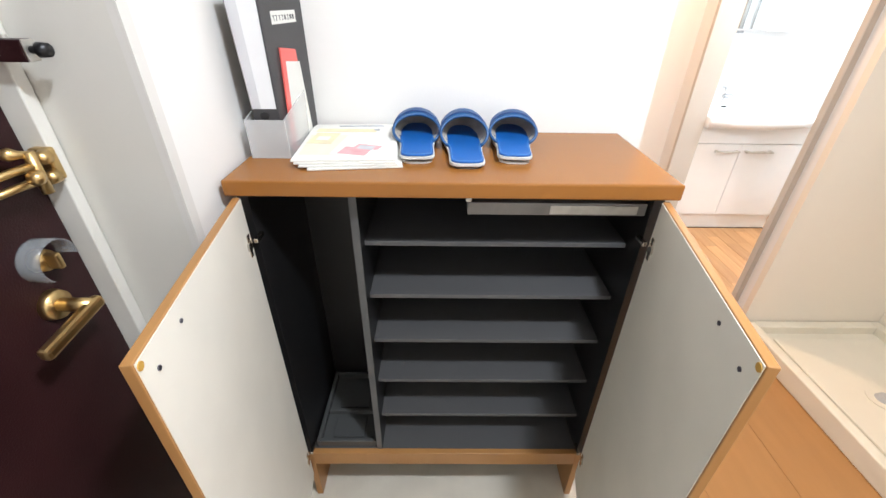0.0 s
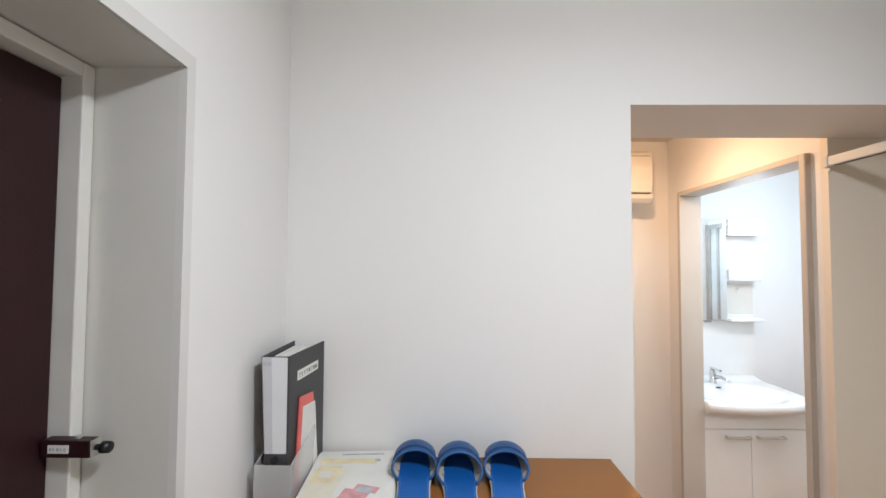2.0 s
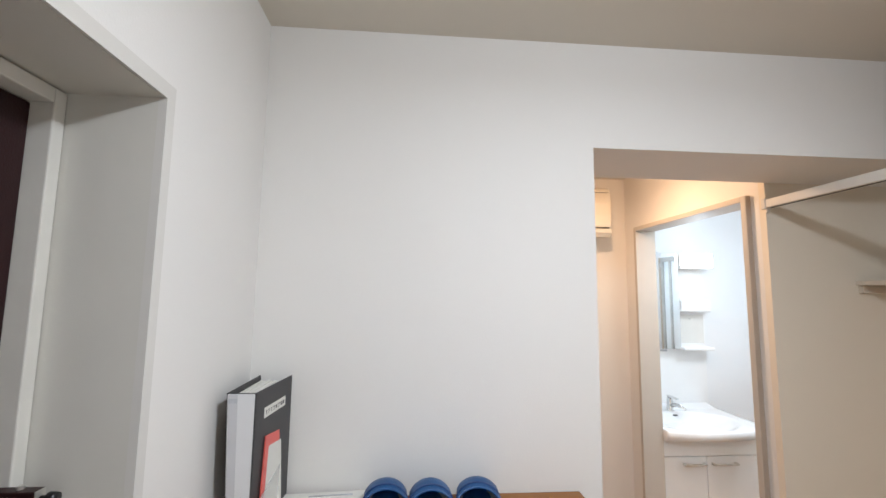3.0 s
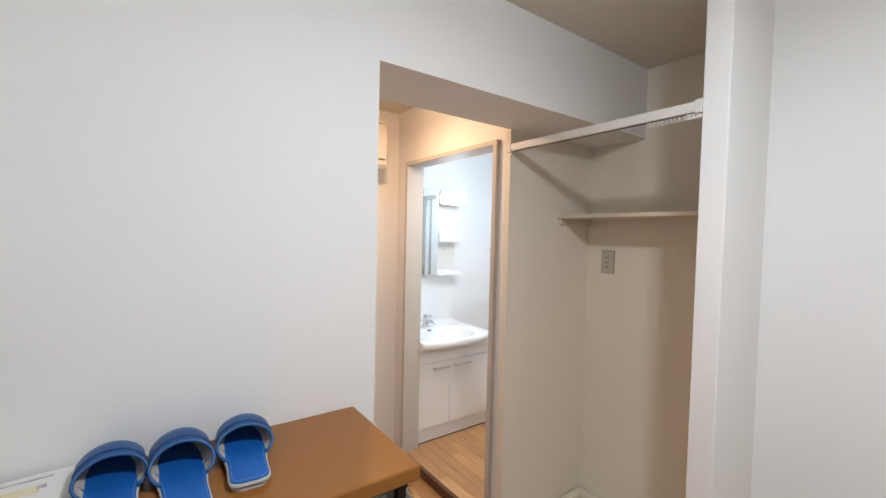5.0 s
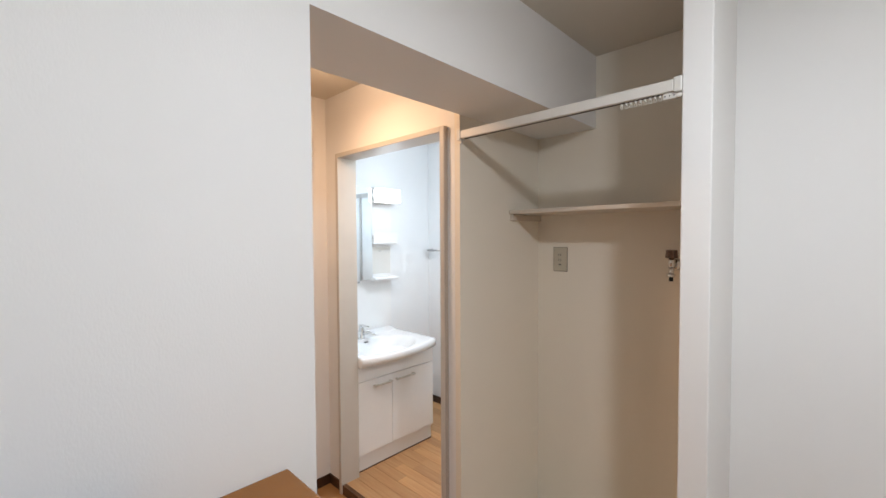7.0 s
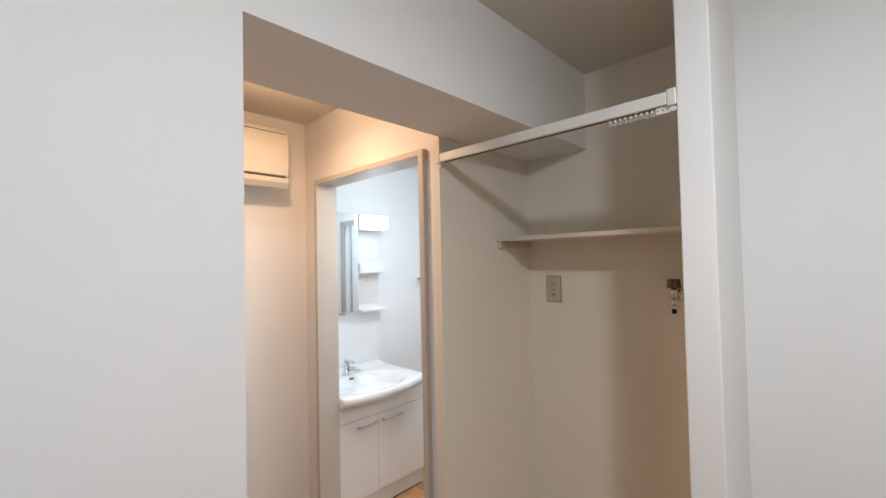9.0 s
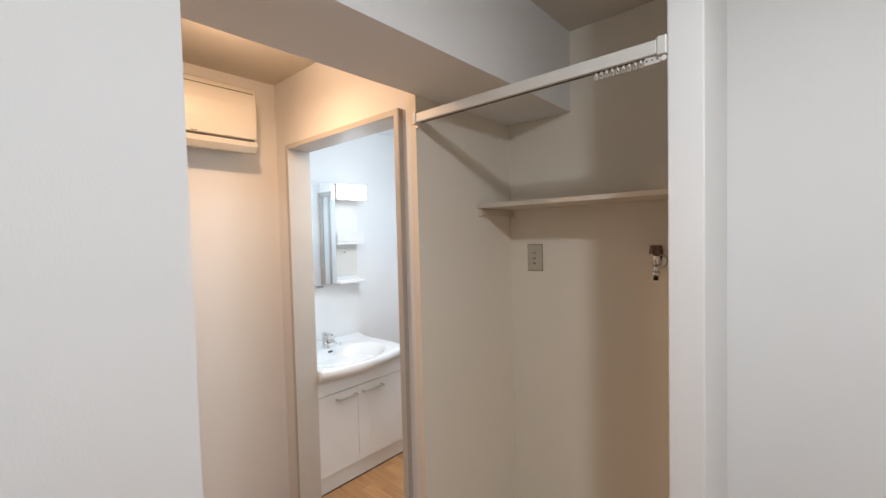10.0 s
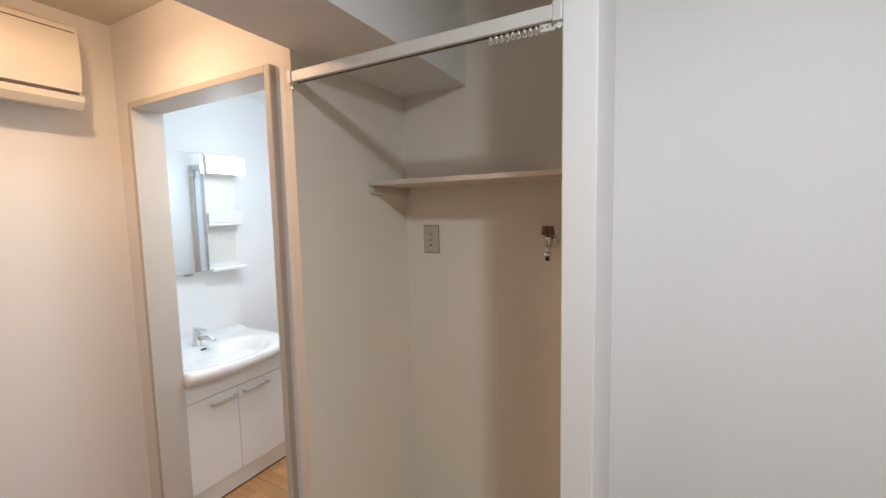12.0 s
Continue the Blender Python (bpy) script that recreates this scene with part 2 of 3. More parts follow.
setting("beam", boxes((XO, XN, YA, YB, ZB, ZC), (XL - 0.25, XO, YA + 0.13, YB, ZB, ZC)), WALLPAPER, "white papered ceiling beam over the opening", "beam")
setting("wall_corridor_north", boxes((XL - 0.25, XD + 0.1, YC, YC + 0.1, -0.1, ZC)), WALLPAPER, "papered corridor wall carrying the air conditioner", "wall")
setting("wall_corridor_west", boxes((XL - 0.35, XL - 0.25, YB, YC, -0.1, ZC)), WALLPAPER, "papered end wall of the corridor", "wall")
wall = boxes((XD, XD + 0.1, 2.437, YC, -0.1, ZC), (XD, XD + 0.1, 1.570, 2.437, 2.022, ZC), (XD, XD + 0.1, YB + 0.03, 1.570, -0.1, ZC))
setting("wall_washroom_door", wall, WALLPAPER, "papered wall round the washroom doorway", "wall")
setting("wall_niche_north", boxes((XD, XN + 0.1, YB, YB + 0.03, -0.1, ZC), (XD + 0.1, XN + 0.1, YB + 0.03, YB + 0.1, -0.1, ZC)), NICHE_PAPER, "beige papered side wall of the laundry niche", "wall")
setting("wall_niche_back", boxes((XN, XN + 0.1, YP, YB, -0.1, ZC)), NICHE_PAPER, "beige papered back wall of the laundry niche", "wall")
setting("wall_partition", boxes((1.476, XN, YP, YN, -0.1, ZC), bevel=0.004), WALLPAPER, "white end of the partition beside the laundry niche", "wall")
setting("wall_east", boxes((XR, XR + 0.1, YS, YP, -0.1, ZC)), WALLPAPER, "plain white papered wall beside the partition", "wall")
setting("wall_south", boxes((XL - 0.25, XR + 0.1, YS - 0.1, YS, ZG, ZC)), WALLPAPER, "plain white papered wall behind the entry", "wall")
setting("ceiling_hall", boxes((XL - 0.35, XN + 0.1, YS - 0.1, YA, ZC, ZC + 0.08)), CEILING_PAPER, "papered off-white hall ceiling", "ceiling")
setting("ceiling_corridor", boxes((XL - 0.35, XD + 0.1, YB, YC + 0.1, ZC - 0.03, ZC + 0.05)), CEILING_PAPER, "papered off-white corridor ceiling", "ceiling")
setting("wall_washroom_north", boxes((XD + 0.1, XW + 0.1, YW, YW + 0.1, -0.1, ZC)), WASH_PAPER, "white washroom wall behind the vanity", "wall")
setting("wall_washroom_east", boxes((XW, XW + 0.1, YB + 0.1, YW, -0.1, ZC)), WASH_PAPER, "white washroom wall beside the vanity", "wall")
setting("wall_washroom_west", boxes((XD, XD + 0.1, YC + 0.1, YW + 0.1, -0.1, ZC)), WASH_PAPER, "white washroom wall beside the doorway", "wall")
setting("wall_washroom_south", boxes((XN + 0.1, XW + 0.1, YB, YB + 0.1, -0.1, ZC)), WASH_PAPER, "white washroom wall opposite the vanity", "wall")
setting("ceiling_washroom", boxes((XD + 0.1, XW, YB + 0.1, YW, ZW, ZW + 0.06)), WASH_PAPER, "white washroom ceiling", "ceiling")

# skirting boards
setting("baseboard", boxes((XL - 0.25, XD - 0.008, YC - 0.008, YC, 0.0, 0.06), bevel=0.002), WOOD_DARK, "dark brown skirting along the corridor wall", "skirting")
setting("baseboard", boxes((XD - 0.008, XD, 2.447, YC, 0.0, 0.06), bevel=0.002), WOOD_DARK, "dark brown skirting beside the washroom door casing", "skirting")
setting("baseboard", boxes((XD - 0.008, XD, YB, 1.560, 0.0, 0.06), bevel=0.002), WOOD_DARK, "short dark brown skirting on the pillar", "skirting")
setting("baseboard", boxes((XW - 0.008, XW, YB + 0.1, YW, 0.055, 0.115), bevel=0.002), WOOD_DARK, "dark brown skirting in the washroom", "skirting")
setting("baseboard", boxes((XR - 0.008, XR, YS, YP, 0.0, 0.06), bevel=0.002), WOOD_DARK, "dark brown skirting on the plain wall", "skirting")

# corner guard round the door recess
guard = boxes((XL - 0.002, XL + 0.003, 0.692, 0.716, ZG, 1.974), (XL - 0.002, XL + 0.003, -0.18, 0.692, 1.946, 1.974), (XL - 0.012, XL - 0.002, 0.692, 0.699, ZG, 1.946))
setting("trim", guard, TRIM_WHITE, "white corner trim round the door recess", "trim")
setting("door_reveal", boxes((-0.56, XL - 0.012, 0.692, 0.699, ZG, 1.946), (-0.56, XL - 0.004, -0.16, 0.692, 1.946, 1.953), (-0.56, XL - 0.004, -0.16, -0.153, ZG, 1.946)), REVEAL_GREY, "grey painted reveal of the front door", "door reveal")


# ---- front door ----
def front_door():
    door = thing("door_1", (-0.62, 0.28, ZG), "closed dark maroon steel front door with brass fittings", "door", kind="structure")
    for name, row in (("hinge_jamb", (-0.64, -0.540, -0.153, -0.130, ZG, 1.943)), ("lock_jamb", (-0.64, -0.540, 0.666, 0.690, ZG, 1.943)), ("head_jamb", (-0.64, -0.540, -0.130, 0.666, 1.917, 1.943))):
        part(name, boxes(row, bevel=0.0025), STEEL_CREAM, door, "cream painted steel frame")
    part("leaf", boxes((-0.625, -0.576, -0.127, 0.664, ZG + 0.01, 1.914), bevel=0.002), MAROON, door)
    part("back_plate", boxes((-0.75, -0.66, -0.2, 0.8, ZG, 2.0)), MAROON, door)
    # lever handle
    rose = tube([(-0.576, 0.576, 0.908), (-0.562, 0.576, 0.908)], [0.027, 0.024], 24)
    handle = part("handle", rose, BRASS, door, "polished brass lever handle", True)
    part("spindle", tube([(-0.564, 0.576, 0.908), (-0.508, 0.576, 0.908)], 0.012, 14), BRASS, handle, smooth=True)
    lever = boxes((-0.520, -0.501, 0.469, 0.594, 0.896, 0.917), bevel=0.006)
    turned(lever, (-0.510, 0.581, 0.906), 6, "X")
    part("lever", lever, BRASS, handle)
    # thumb turn under a clear half cover
    lock = part("thumb_turn", tube([(-0.576, 0.593, 0.985), (-0.560, 0.593, 0.985)], [0.0195, 0.0175], 20), BRASS, door, "brass thumb turn", True)
    part("knob", boxes((-0.560, -0.538, 0.588, 0.598, 0.971, 0.999), bevel=0.003), BRASS, lock)
    shell = bmesh.new()
    inner, outer = [], []
    for i in range(19):
        a = radians(-8 + 235 * i / 18)
        for r, row in ((0.034, inner), (0.0362, outer)):
            row.append([shell.verts.new((x, 0.593 + r * math.cos(a), 0.985 + r * math.sin(a))) for x in (-0.576, -0.540)])
    for i in range(18):
        for row in (inner, outer):
            shell.faces.new((row[i][0], row[i][1], row[i + 1][1], row[i + 1][0]))
        shell.faces.new((inner[i][1], outer[i][1], outer[i + 1][1], inner[i + 1][1]))
    part("cover", shell, CLEAR, lock, "clear plastic cover over the thumb turn", True)
    # brass bar guard on the jamb, its arm lying along the leaf
    bar = part("bar_guard", boxes((-0.561, -0.530, 0.650, 0.667, 1.098, 1.150), bevel=0.004), BRASS, door, "brass swing bar door guard")
    for z in (1.108, 1.139):
        part("screw", tube([(-0.535, 0.650, z), (-0.531, 0.634, z)], [0.012, 0.009], 14), BRASS, bar, smooth=True)
    part("hinge_pin", tube([(-0.528, 0.620, 1.092), (-0.528, 0.620, 1.156)], 0.008, 12), BRASS, bar, smooth=True)
    for z in (1.135, 1.113):
        part("arm", tube([(-0.528, 0.620, z), (-0.535, 0.591, z), (-0.541, 0.518, z)], [0.007, 0.0058, 0.0055], 10), BRASS, bar, smooth=True)
    part("arm_end", tube([(-0.541, 0.518, 1.109), (-0.541, 0.515, 1.117), (-0.541, 0.513, 1.131), (-0.541, 0.516, 1.142)], [0.006, 0.0065, 0.0075, 0.004], 12), BRASS, bar, smooth=True)
    part("post", tube([(-0.529, 0.619, 1.152), (-0.534, 0.611, 1.154), (-0.540, 0.603, 1.157), (-0.545, 0.596, 1.159)], [0.005, 0.006, 0.010, 0.007], 12), BRASS, bar, smooth=True)
    part("ball", tube([(-0.522, 0.608, 1.124), (-0.514, 0.600, 1.124), (-0.506, 0.593, 1.124)], [0.006, 0.012, 0.006], 12), BRASS, bar, smooth=True)
    return door


front_door()
latch = thing("door_stopper", (-0.535, 0.655, 1.275), "small dark box with a white label on the door frame", "door stopper")
part("housing", boxes((-0.570, -0.488, 0.645, 0.666, 1.272, 1.300), bevel=0.002), MAROON, latch)
part("end_plate", boxes((-0.488, -0.4855, 0.646, 0.665, 1.272, 1.300), bevel=0.001), NICKEL, latch)
part("knob", tube([(-0.484, 0.654, 1.287), (-0.477, 0.654, 1.287), (-0.473, 0.654, 1.287), (-0.461, 0.654, 1.287)], [0.005, 0.005, 0.010, 0.009], 16), DARK_METAL, latch, smooth=True)
part("screw", tube([(-0.515, 0.655, 1.301), (-0.515, 0.655, 1.306)], 0.005, 10), NICKEL, latch)
card = part("label", boxes((-0.556, -0.522, 0.6436, 0.645, 1.280, 1.293)), PAPER, latch, "white label")
for i, w in enumerate((0.006, 0.004, 0.007, 0.004, 0.006)):
    part("print", boxes((-0.553 + i * 0.006, -0.553 + i * 0.006 + w * 0.6, 0.6430, 0.6436, 1.284, 1.289)), PRINT_GREY, card)

# washroom doorway casing
casing = thing("door_frame_washroom", (XD, 2.0, 0.0), "cream wooden casing of the open washroom doorway", "door frame", kind="structure")
part("jamb", boxes((1.472, 1.60, 2.420, 2.445, 0.0, 2.031), bevel=0.002), TRIM_CREAM, casing)
part("jamb", boxes((1.472, 1.60, 1.561, 1.587, 0.0, 2.031), bevel=0.002), TRIM_CREAM, casing)
# thin strip added to give the casing's near side its dark line
part("jamb_dark_strip", boxes((1.4745, XD, 1.5585, 1.561, 0.0, 2.029)), TRIM_TAUPE, casing, "thin taupe strip added to darken the casing side")
part("head", boxes((1.472, 1.60, 1.587, 2.420, 2.006, 2.031), bevel=0.002), TRIM_CREAM, casing)
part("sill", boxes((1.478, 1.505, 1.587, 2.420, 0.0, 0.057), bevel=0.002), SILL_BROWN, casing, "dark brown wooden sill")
part("latch_plate", boxes((1.545, 1.565, 1.5865, 1.5895, 0.55, 0.62)), DARK_METAL, casing, "dark metal strike plate")


# ---- shoe cabinet ----
CX0, CX1, CY0, CY1 = -0.362, 0.563, 0.795, 1.167
BX0, BX1, BY0 = -0.350, 0.545, 0.822


def shoe_cabinet():
    cab = thing("shoe_cabinet", (0.11, 0.99, ZG), "honey-brown wooden shoe cabinet with both doors standing open, empty dark shelves", "shoe cabinet")
    part("top", boxes((CX0, CX1, CY0, CY1, 1.008, 1.042), bevel=0.004), HONEY, cab, "glossy honey-brown top board")
    for x in (BX0, BX1 - 0.02):
        part("side_panel", boxes((x, x + 0.02, BY0, CY1 - 0.005, ZG, 1.008), bevel=0.001), HONEY_EDGE, cab)
        part("front_edge", boxes((x, x + 0.02, BY0 - 0.002, BY0, 0.103, 1.006)), CAB_DARK, cab, "front edge blackened as shade behind the door")
        lining_x = x + 0.02 if x == BX0 else x - 0.003
        part("side_lining", boxes((lining_x, lining_x + 0.003, BY0 - 0.0025, CY1 - 0.02, 0.100, 1.005)), CAB_DARK, cab, "charcoal side lining darkened with interior shade")
    part("back_panel", boxes((BX0 + 0.02, BX1 - 0.02, CY1 - 0.02, CY1 - 0.008, 0.02, 1.005)), CAB_DARK, cab, "charcoal back panel darkened with interior shade")
    part("underside", boxes((BX0 + 0.023, BX1 - 0.023, BY0 + 0.002, CY1 - 0.02, 1.003, 1.0075)), CAB_DARK, cab, "dark sheet painted as shade under the top")
    part("bottom_board", boxes((BX0 + 0.02, BX1 - 0.02, BY0 + 0.018, CY1 - 0.02, 0.071, 0.091)), SHELF_GREY, cab, "charcoal bottom board")
    part("bottom_rail", boxes((BX0 + 0.02, BX1 - 0.02, BY0, BY0 + 0.018, 0.034, 0.093), bevel=0.001), HONEY_EDGE, cab)
    part("divider", boxes((-0.125, -0.107, 0.840, CY1 - 0.02, 0.091, 1.003), bevel=0.001), CAB_DARK, cab, "charcoal divider darkened with interior shade")
    part("divider_edge", boxes((-0.1245, -0.1075, 0.8385, 0.840, 0.091, 1.003)), SHELF_GREY, cab, "grey front edge of the divider")
    for z in (0.857, 0.698, 0.541, 0.378, 0.217):
        part("shelf", boxes((-0.107, BX1 - 0.024, 0.880, CY1 - 0.02, z - 0.012, z), bevel=0.001), SHELF_GREY, cab, "charcoal shelf")
    part("hook", tube([(-0.16, CY1 - 0.02, 0.575), (-0.16, CY1 - 0.05, 0.57), (-0.155, CY1 - 0.06, 0.585)], 0.003, 8), NICKEL, cab, "small metal hook")
    rack = part("pull_out_rack", boxes((0.132, 0.520, 0.835, 0.858, 0.953, 0.982), bevel=0.002), RACK_GREY, cab, "grey metal rack under the top")
    part("grip", boxes((0.31, 0.500, 0.8325, 0.835, 0.957, 0.977), bevel=0.001), NICKEL, rack)
    part("bracket", boxes((0.128, 0.140, 0.838, 0.850, 0.982, 1.003), bevel=0.001), NICKEL, rack, "small bright bracket")
    # boot tray
    tx0, tx1, ty0, ty1, tz = BX0 + 0.03, -0.127, 0.845, CY1 - 0.03, 0.0915
    tray = part("drip_tray", boxes((tx0, tx1, ty0, ty1, tz, tz + 0.004), bevel=0.001), TRAY_GREY, cab, "grey plastic drip tray")
    for row in ((tx0, tx0 + 0.012, ty0, ty1, 0.030), (tx1 - 0.012, tx1, ty0, ty1, 0.030), (tx0 + 0.012, tx1 - 0.012, ty0, ty0 + 0.012, 0.030), (tx0 + 0.012, tx1 - 0.012, ty1 - 0.012, ty1, 0.030)):
        part("rim", boxes((*row[:4], tz + 0.004, tz + row[4]), bevel=0.002), TRAY_GREY, tray)
    part("rib", boxes((tx0 + 0.012, tx1 - 0.012, 0.965, 0.977, tz + 0.004, tz + 0.022), bevel=0.002), TRAY_GREY, tray)
    for row in ((ty0 + 0.030, 0.950), (0.992, ty1 - 0.030)):
        part("raised_panel", boxes((tx0 + 0.045, tx1 - 0.045, *row, tz + 0.004, tz + 0.012), bevel=0.002), TRAY_GREY, tray)
    # two doors, swung open, each closing over the edge of its side panel
    for side, edge, degrees in ((1, BX0, -81.5), (-1, BX1, 79)):
        pivot_x = edge + side * 0.019
        width, z0, z1 = 0.445, 0.020, 1.007
        tip = pivot_x + side * width
        y0, y1 = BY0 - 0.042, BY0 - 0.028

        def swung(bm):
            return turned(bm, (pivot_x, y1, 0), degrees)

        def span(u, v):
            return min(tip - side * u, tip - side * v), max(tip - side * u, tip - side * v)
        door = part("door", swung(boxes((*span(0, width), y0, y1, z0, z1), bevel=0.0015)), HONEY_EDGE, cab, "open door with honey-brown edges")
        part("inner_face", swung(boxes((*span(0.003, width), y1, y1 + 0.0012, z0 + 0.003, z1 - 0.003))), DOOR_INNER, door, "cream inner face of the door")
        # black strip over the honey edge paints the shade of the hinge gap
        part("hinge_edge", swung(boxes((*span(width, width + 0.0012), y0 + 0.001, y1 + 0.0012, z0, z1))), CAB_DARK, door, "hinge edge blackened as shade in the door gap")
        for u, z, r in ((0.110, 0.975, 0.0040), (0.034, 0.966, 0.0042)):
            x = tip - side * u
            part("screw", swung(tube([(x, y1 + 0.001, z), (x, y1 + 0.003, z)], 0.85 * r, 12)), SCREW_GREY, door)
        x = tip - side * 0.009
        part("plug", swung(tube([(x, y1 + 0.001, 0.996), (x, y1 + 0.0025, 0.996)], 0.006, 16)), PLUG_HONEY, door)
        for z in (0.905, 0.135):
            x = pivot_x + side * 0.020
            cup = part("hinge", swung(tube([(x, y1 + 0.001, z), (x, y1 + 0.005, z)], 0.013, 18)), HINGE_STEEL, door, "steel hinge")
            part("plate", swung(boxes((x - 0.007, x + 0.007, y1 + 0.0012, y1 + 0.004, z - 0.026, z + 0.026), bevel=0.001)), HINGE_STEEL, cup)
            inside = edge + side * 0.024
            part("hinge_arm", boxes((min(inside, inside + side * 0.010), max(inside, inside + side * 0.010), BY0 - 0.028, BY0 + 0.010, z - 0.005, z + 0.005), bevel=0.002), HINGE_STEEL, cup)
    return cab


shoe_cabinet()


# ---- slippers ----
def half_width(u):
    """Half the sole's width at u along it, from heel 0 to toe 1."""
    if u < 0.10:
        return 0.037 * (1 - abs(1 - u / 0.10) ** 3.2) ** (1 / 3.2)
    ball = 0.037 + 0.014 * math.sin(min(1.0, max(0.0, (u - 0.25) / 0.45)) * math.pi / 2) ** 2
    return ball * (math.sqrt(max(0.0, 1 - ((u - 0.68) / 0.32) ** 2)) if u > 0.68 else 1.0)


def slipper(base, degrees, stacked, length):
    root = thing("slipper", (0, 0, 0), "blue vinyl house slipper with pale sole on the shoe cabinet", "slipper", "row of slippers")
    us = [0.002 + 0.996 * (1 - math.cos(math.pi * i / 30)) / 2 for i in range(31)]
    lift = 0.011 if stacked else 0.006

    def sole_outline(grow, back=0.0):
        left = [(-(half_width(u) + grow), u * length + back) for u in us]
        return left + [(-x, y) for x, y in reversed(left)]
    # the dark layer below the sole stands in for the shadow there
    if stacked:
        part("tread", prism(sole_outline(-0.003, 0.006), "z", 0.0, 0.0055, 0.001), SLIPPER_SOLE, root, "pale tread under the sole")
        part("sole_shade", prism(sole_outline(-0.008, 0.010), "z", 0.0055, lift, 0.0), GAP_DARK, root, "dark layer painted as the shade above the tread")
    else:
        part("sole_shade", prism(sole_outline(-0.004, 0.004), "z", 0.0, lift, 0.0), GAP_DARK, root, "dark layer painted as the shade under the sole")
    part("sole", prism(sole_outline(0.002), "z", lift, lift + 0.008, 0.002), SLIPPER_SOLE, root)
    part("insole", prism(sole_outline(-0.001), "z", lift + 0.008, lift + 0.012, 0.0015), INSOLE_BLUE, root, "bright blue insole")

    def arch(u, k, grow):
        w = half_width(u) * (1 - 0.10 * max(0.0, (u - 0.5) / 0.5)) + 0.006 * min(1.0, (1 - u) / 0.3) + 0.060 * max(0.0, 0.6 - u) + grow
        rise = 0.236 * length * math.sin(min(1.0, (1 - u) / 0.36) * math.pi / 2) ** 0.75 - 0.014 * max(0.0, (0.66 - u) / 0.2) + grow
        a = radians(-50 + 280 * k / 20)
        waist = 0.44 * rise
        flare = 0.040 * (1 - math.sin(a)) * max(0.0, (0.66 - u) / 0.2)
        up = (rise - waist) * math.sin(a) if math.sin(a) > 0 else waist * math.sin(a) / math.sin(radians(50))
        squeeze = 1 - 0.13 * max(0.0, math.sin(a)) * min(1.0, max(0.0, (u - 0.45) / 0.2))
        return Vector((-w * squeeze * math.cos(a), u * length - flare, lift + 0.008 + waist + up))
    steps = [0.54, 0.55, 0.56, 0.575, 0.60, 0.65, 0.70, 0.75, 0.80, 0.85, 0.89, 0.92, 0.945, 0.965, 0.98, 0.99, 0.996]
    for name, mat, grow in (("upper", SLIPPER_BLUE, 0.0), ("lining", LINING, -0.003)):
        bm = bmesh.new()
        rows = [[bm.verts.new(arch(u, k, grow)) for k in range(21)] for u in steps]
        for a, b in zip(rows, rows[1:]):
            for k in range(20):
                bm.faces.new((a[k], a[k + 1], b[k + 1], b[k]))
        if grow == 0.0:
            bm.faces.new(rows[-1])
        part(name, bm, mat, root, "pale felt lining" if grow else "", True)
    part("piping", tube([arch(0.54, k, -0.0005) for k in range(21)], 0.0036, 8), SLIPPER_BLUE, root, smooth=True)
    part("band", tube([arch(0.595, k, 0.0008) for k in range(21)], 0.0026, 6), PIPING, root, smooth=True)
    heel = [(-(half_width(u) - 0.005), u * length + 0.003, lift + 0.0122) for u in reversed(us) if 0.012 < u < 0.62]
    part("stitching", tube(heel + [(-x, y, z) for x, y, z in reversed(heel)], 0.0006, 5), STITCH, root, "pale stitched seam along the insole")
    root.matrix_basis = pose(*base, 0, 0, degrees)
    return root


slipper((0.022, 0.896, 1.042), 3, True, 0.270)
slipper((0.131, 0.869, 1.042), 1, False, 0.296)
slipper((0.236, 0.901, 1.042), -5, True, 0.264)


# ---- papers ----
def envelope(x0, x1, y0, y1, z, degrees, label):
    root = thing("envelope", ((x0 + x1) / 2, (y0 + y1) / 2, z), label, "envelope", "stack of envelopes")
    mid = ((x0 + x1) / 2, (y0 + y1) / 2, z)
    part("sheet", turned(boxes((x0, x1, y0, y1, z, z + 0.0045), bevel=0.0012), mid, degrees), PAPER, root)
    return root, mid, degrees


envelope(-0.225, -0.025, 0.863, 1.153, 1.0422, 7, "white paper envelope at the bottom of the stack")
envelope(-0.238, -0.030, 0.866, 1.152, 1.0470, 5, "white paper envelope within the stack")
envelope(-0.246, -0.031, 0.869, 1.153, 1.0518, 4, "white paper envelope within the stack")
top_sheet, mid, turn = envelope(-0.252, -0.032, 0.871, 1.153, 1.0566, 4, "white booklet with yellow and pink print on the stack")
for k, (x0, x1, y0, y1, mat, spin) in enumerate(((-0.243, -0.150, 0.905, 1.055, PRINT_CREAM, 0), (-0.240, -0.090, 1.078, 1.106, PRINT_YELLOW, -3), (-0.238, -0.180, 0.975, 1.060, PRINT_YELLOW, -8),
                                         (-0.225, -0.195, 1.000, 1.030, PAPER, -8), (-0.158, -0.045, 0.900, 1.045, PAPER, -10), (-0.132, -0.068, 0.908, 0.958, PRINT_PINK, -16),
                                         (-0.108, -0.050, 0.958, 0.985, PRINT_PINK, -20), (-0.100, -0.062, 0.952, 0.978, PRINT_GREY, -20), (-0.092, -0.078, 1.090, 1.100, PRINT_GREY, 0), (-0.185, -0.070, 1.128, 1.131, PRINT_GREY, 0))):
    part("print", turned(boxes((x0, x1, y0, y1, 1.0611, 1.0613 + 0.00025 * k)), mid, turn + spin), mat, top_sheet)


def file_box():
    root = thing("file_box", (-0.295, 1.04, 1.048), "translucent white plastic file box on the cabinet", "file box")
    x0, x1, y0, y1, z0 = -0.349, -0.262, 0.928, 1.155, 1.0422
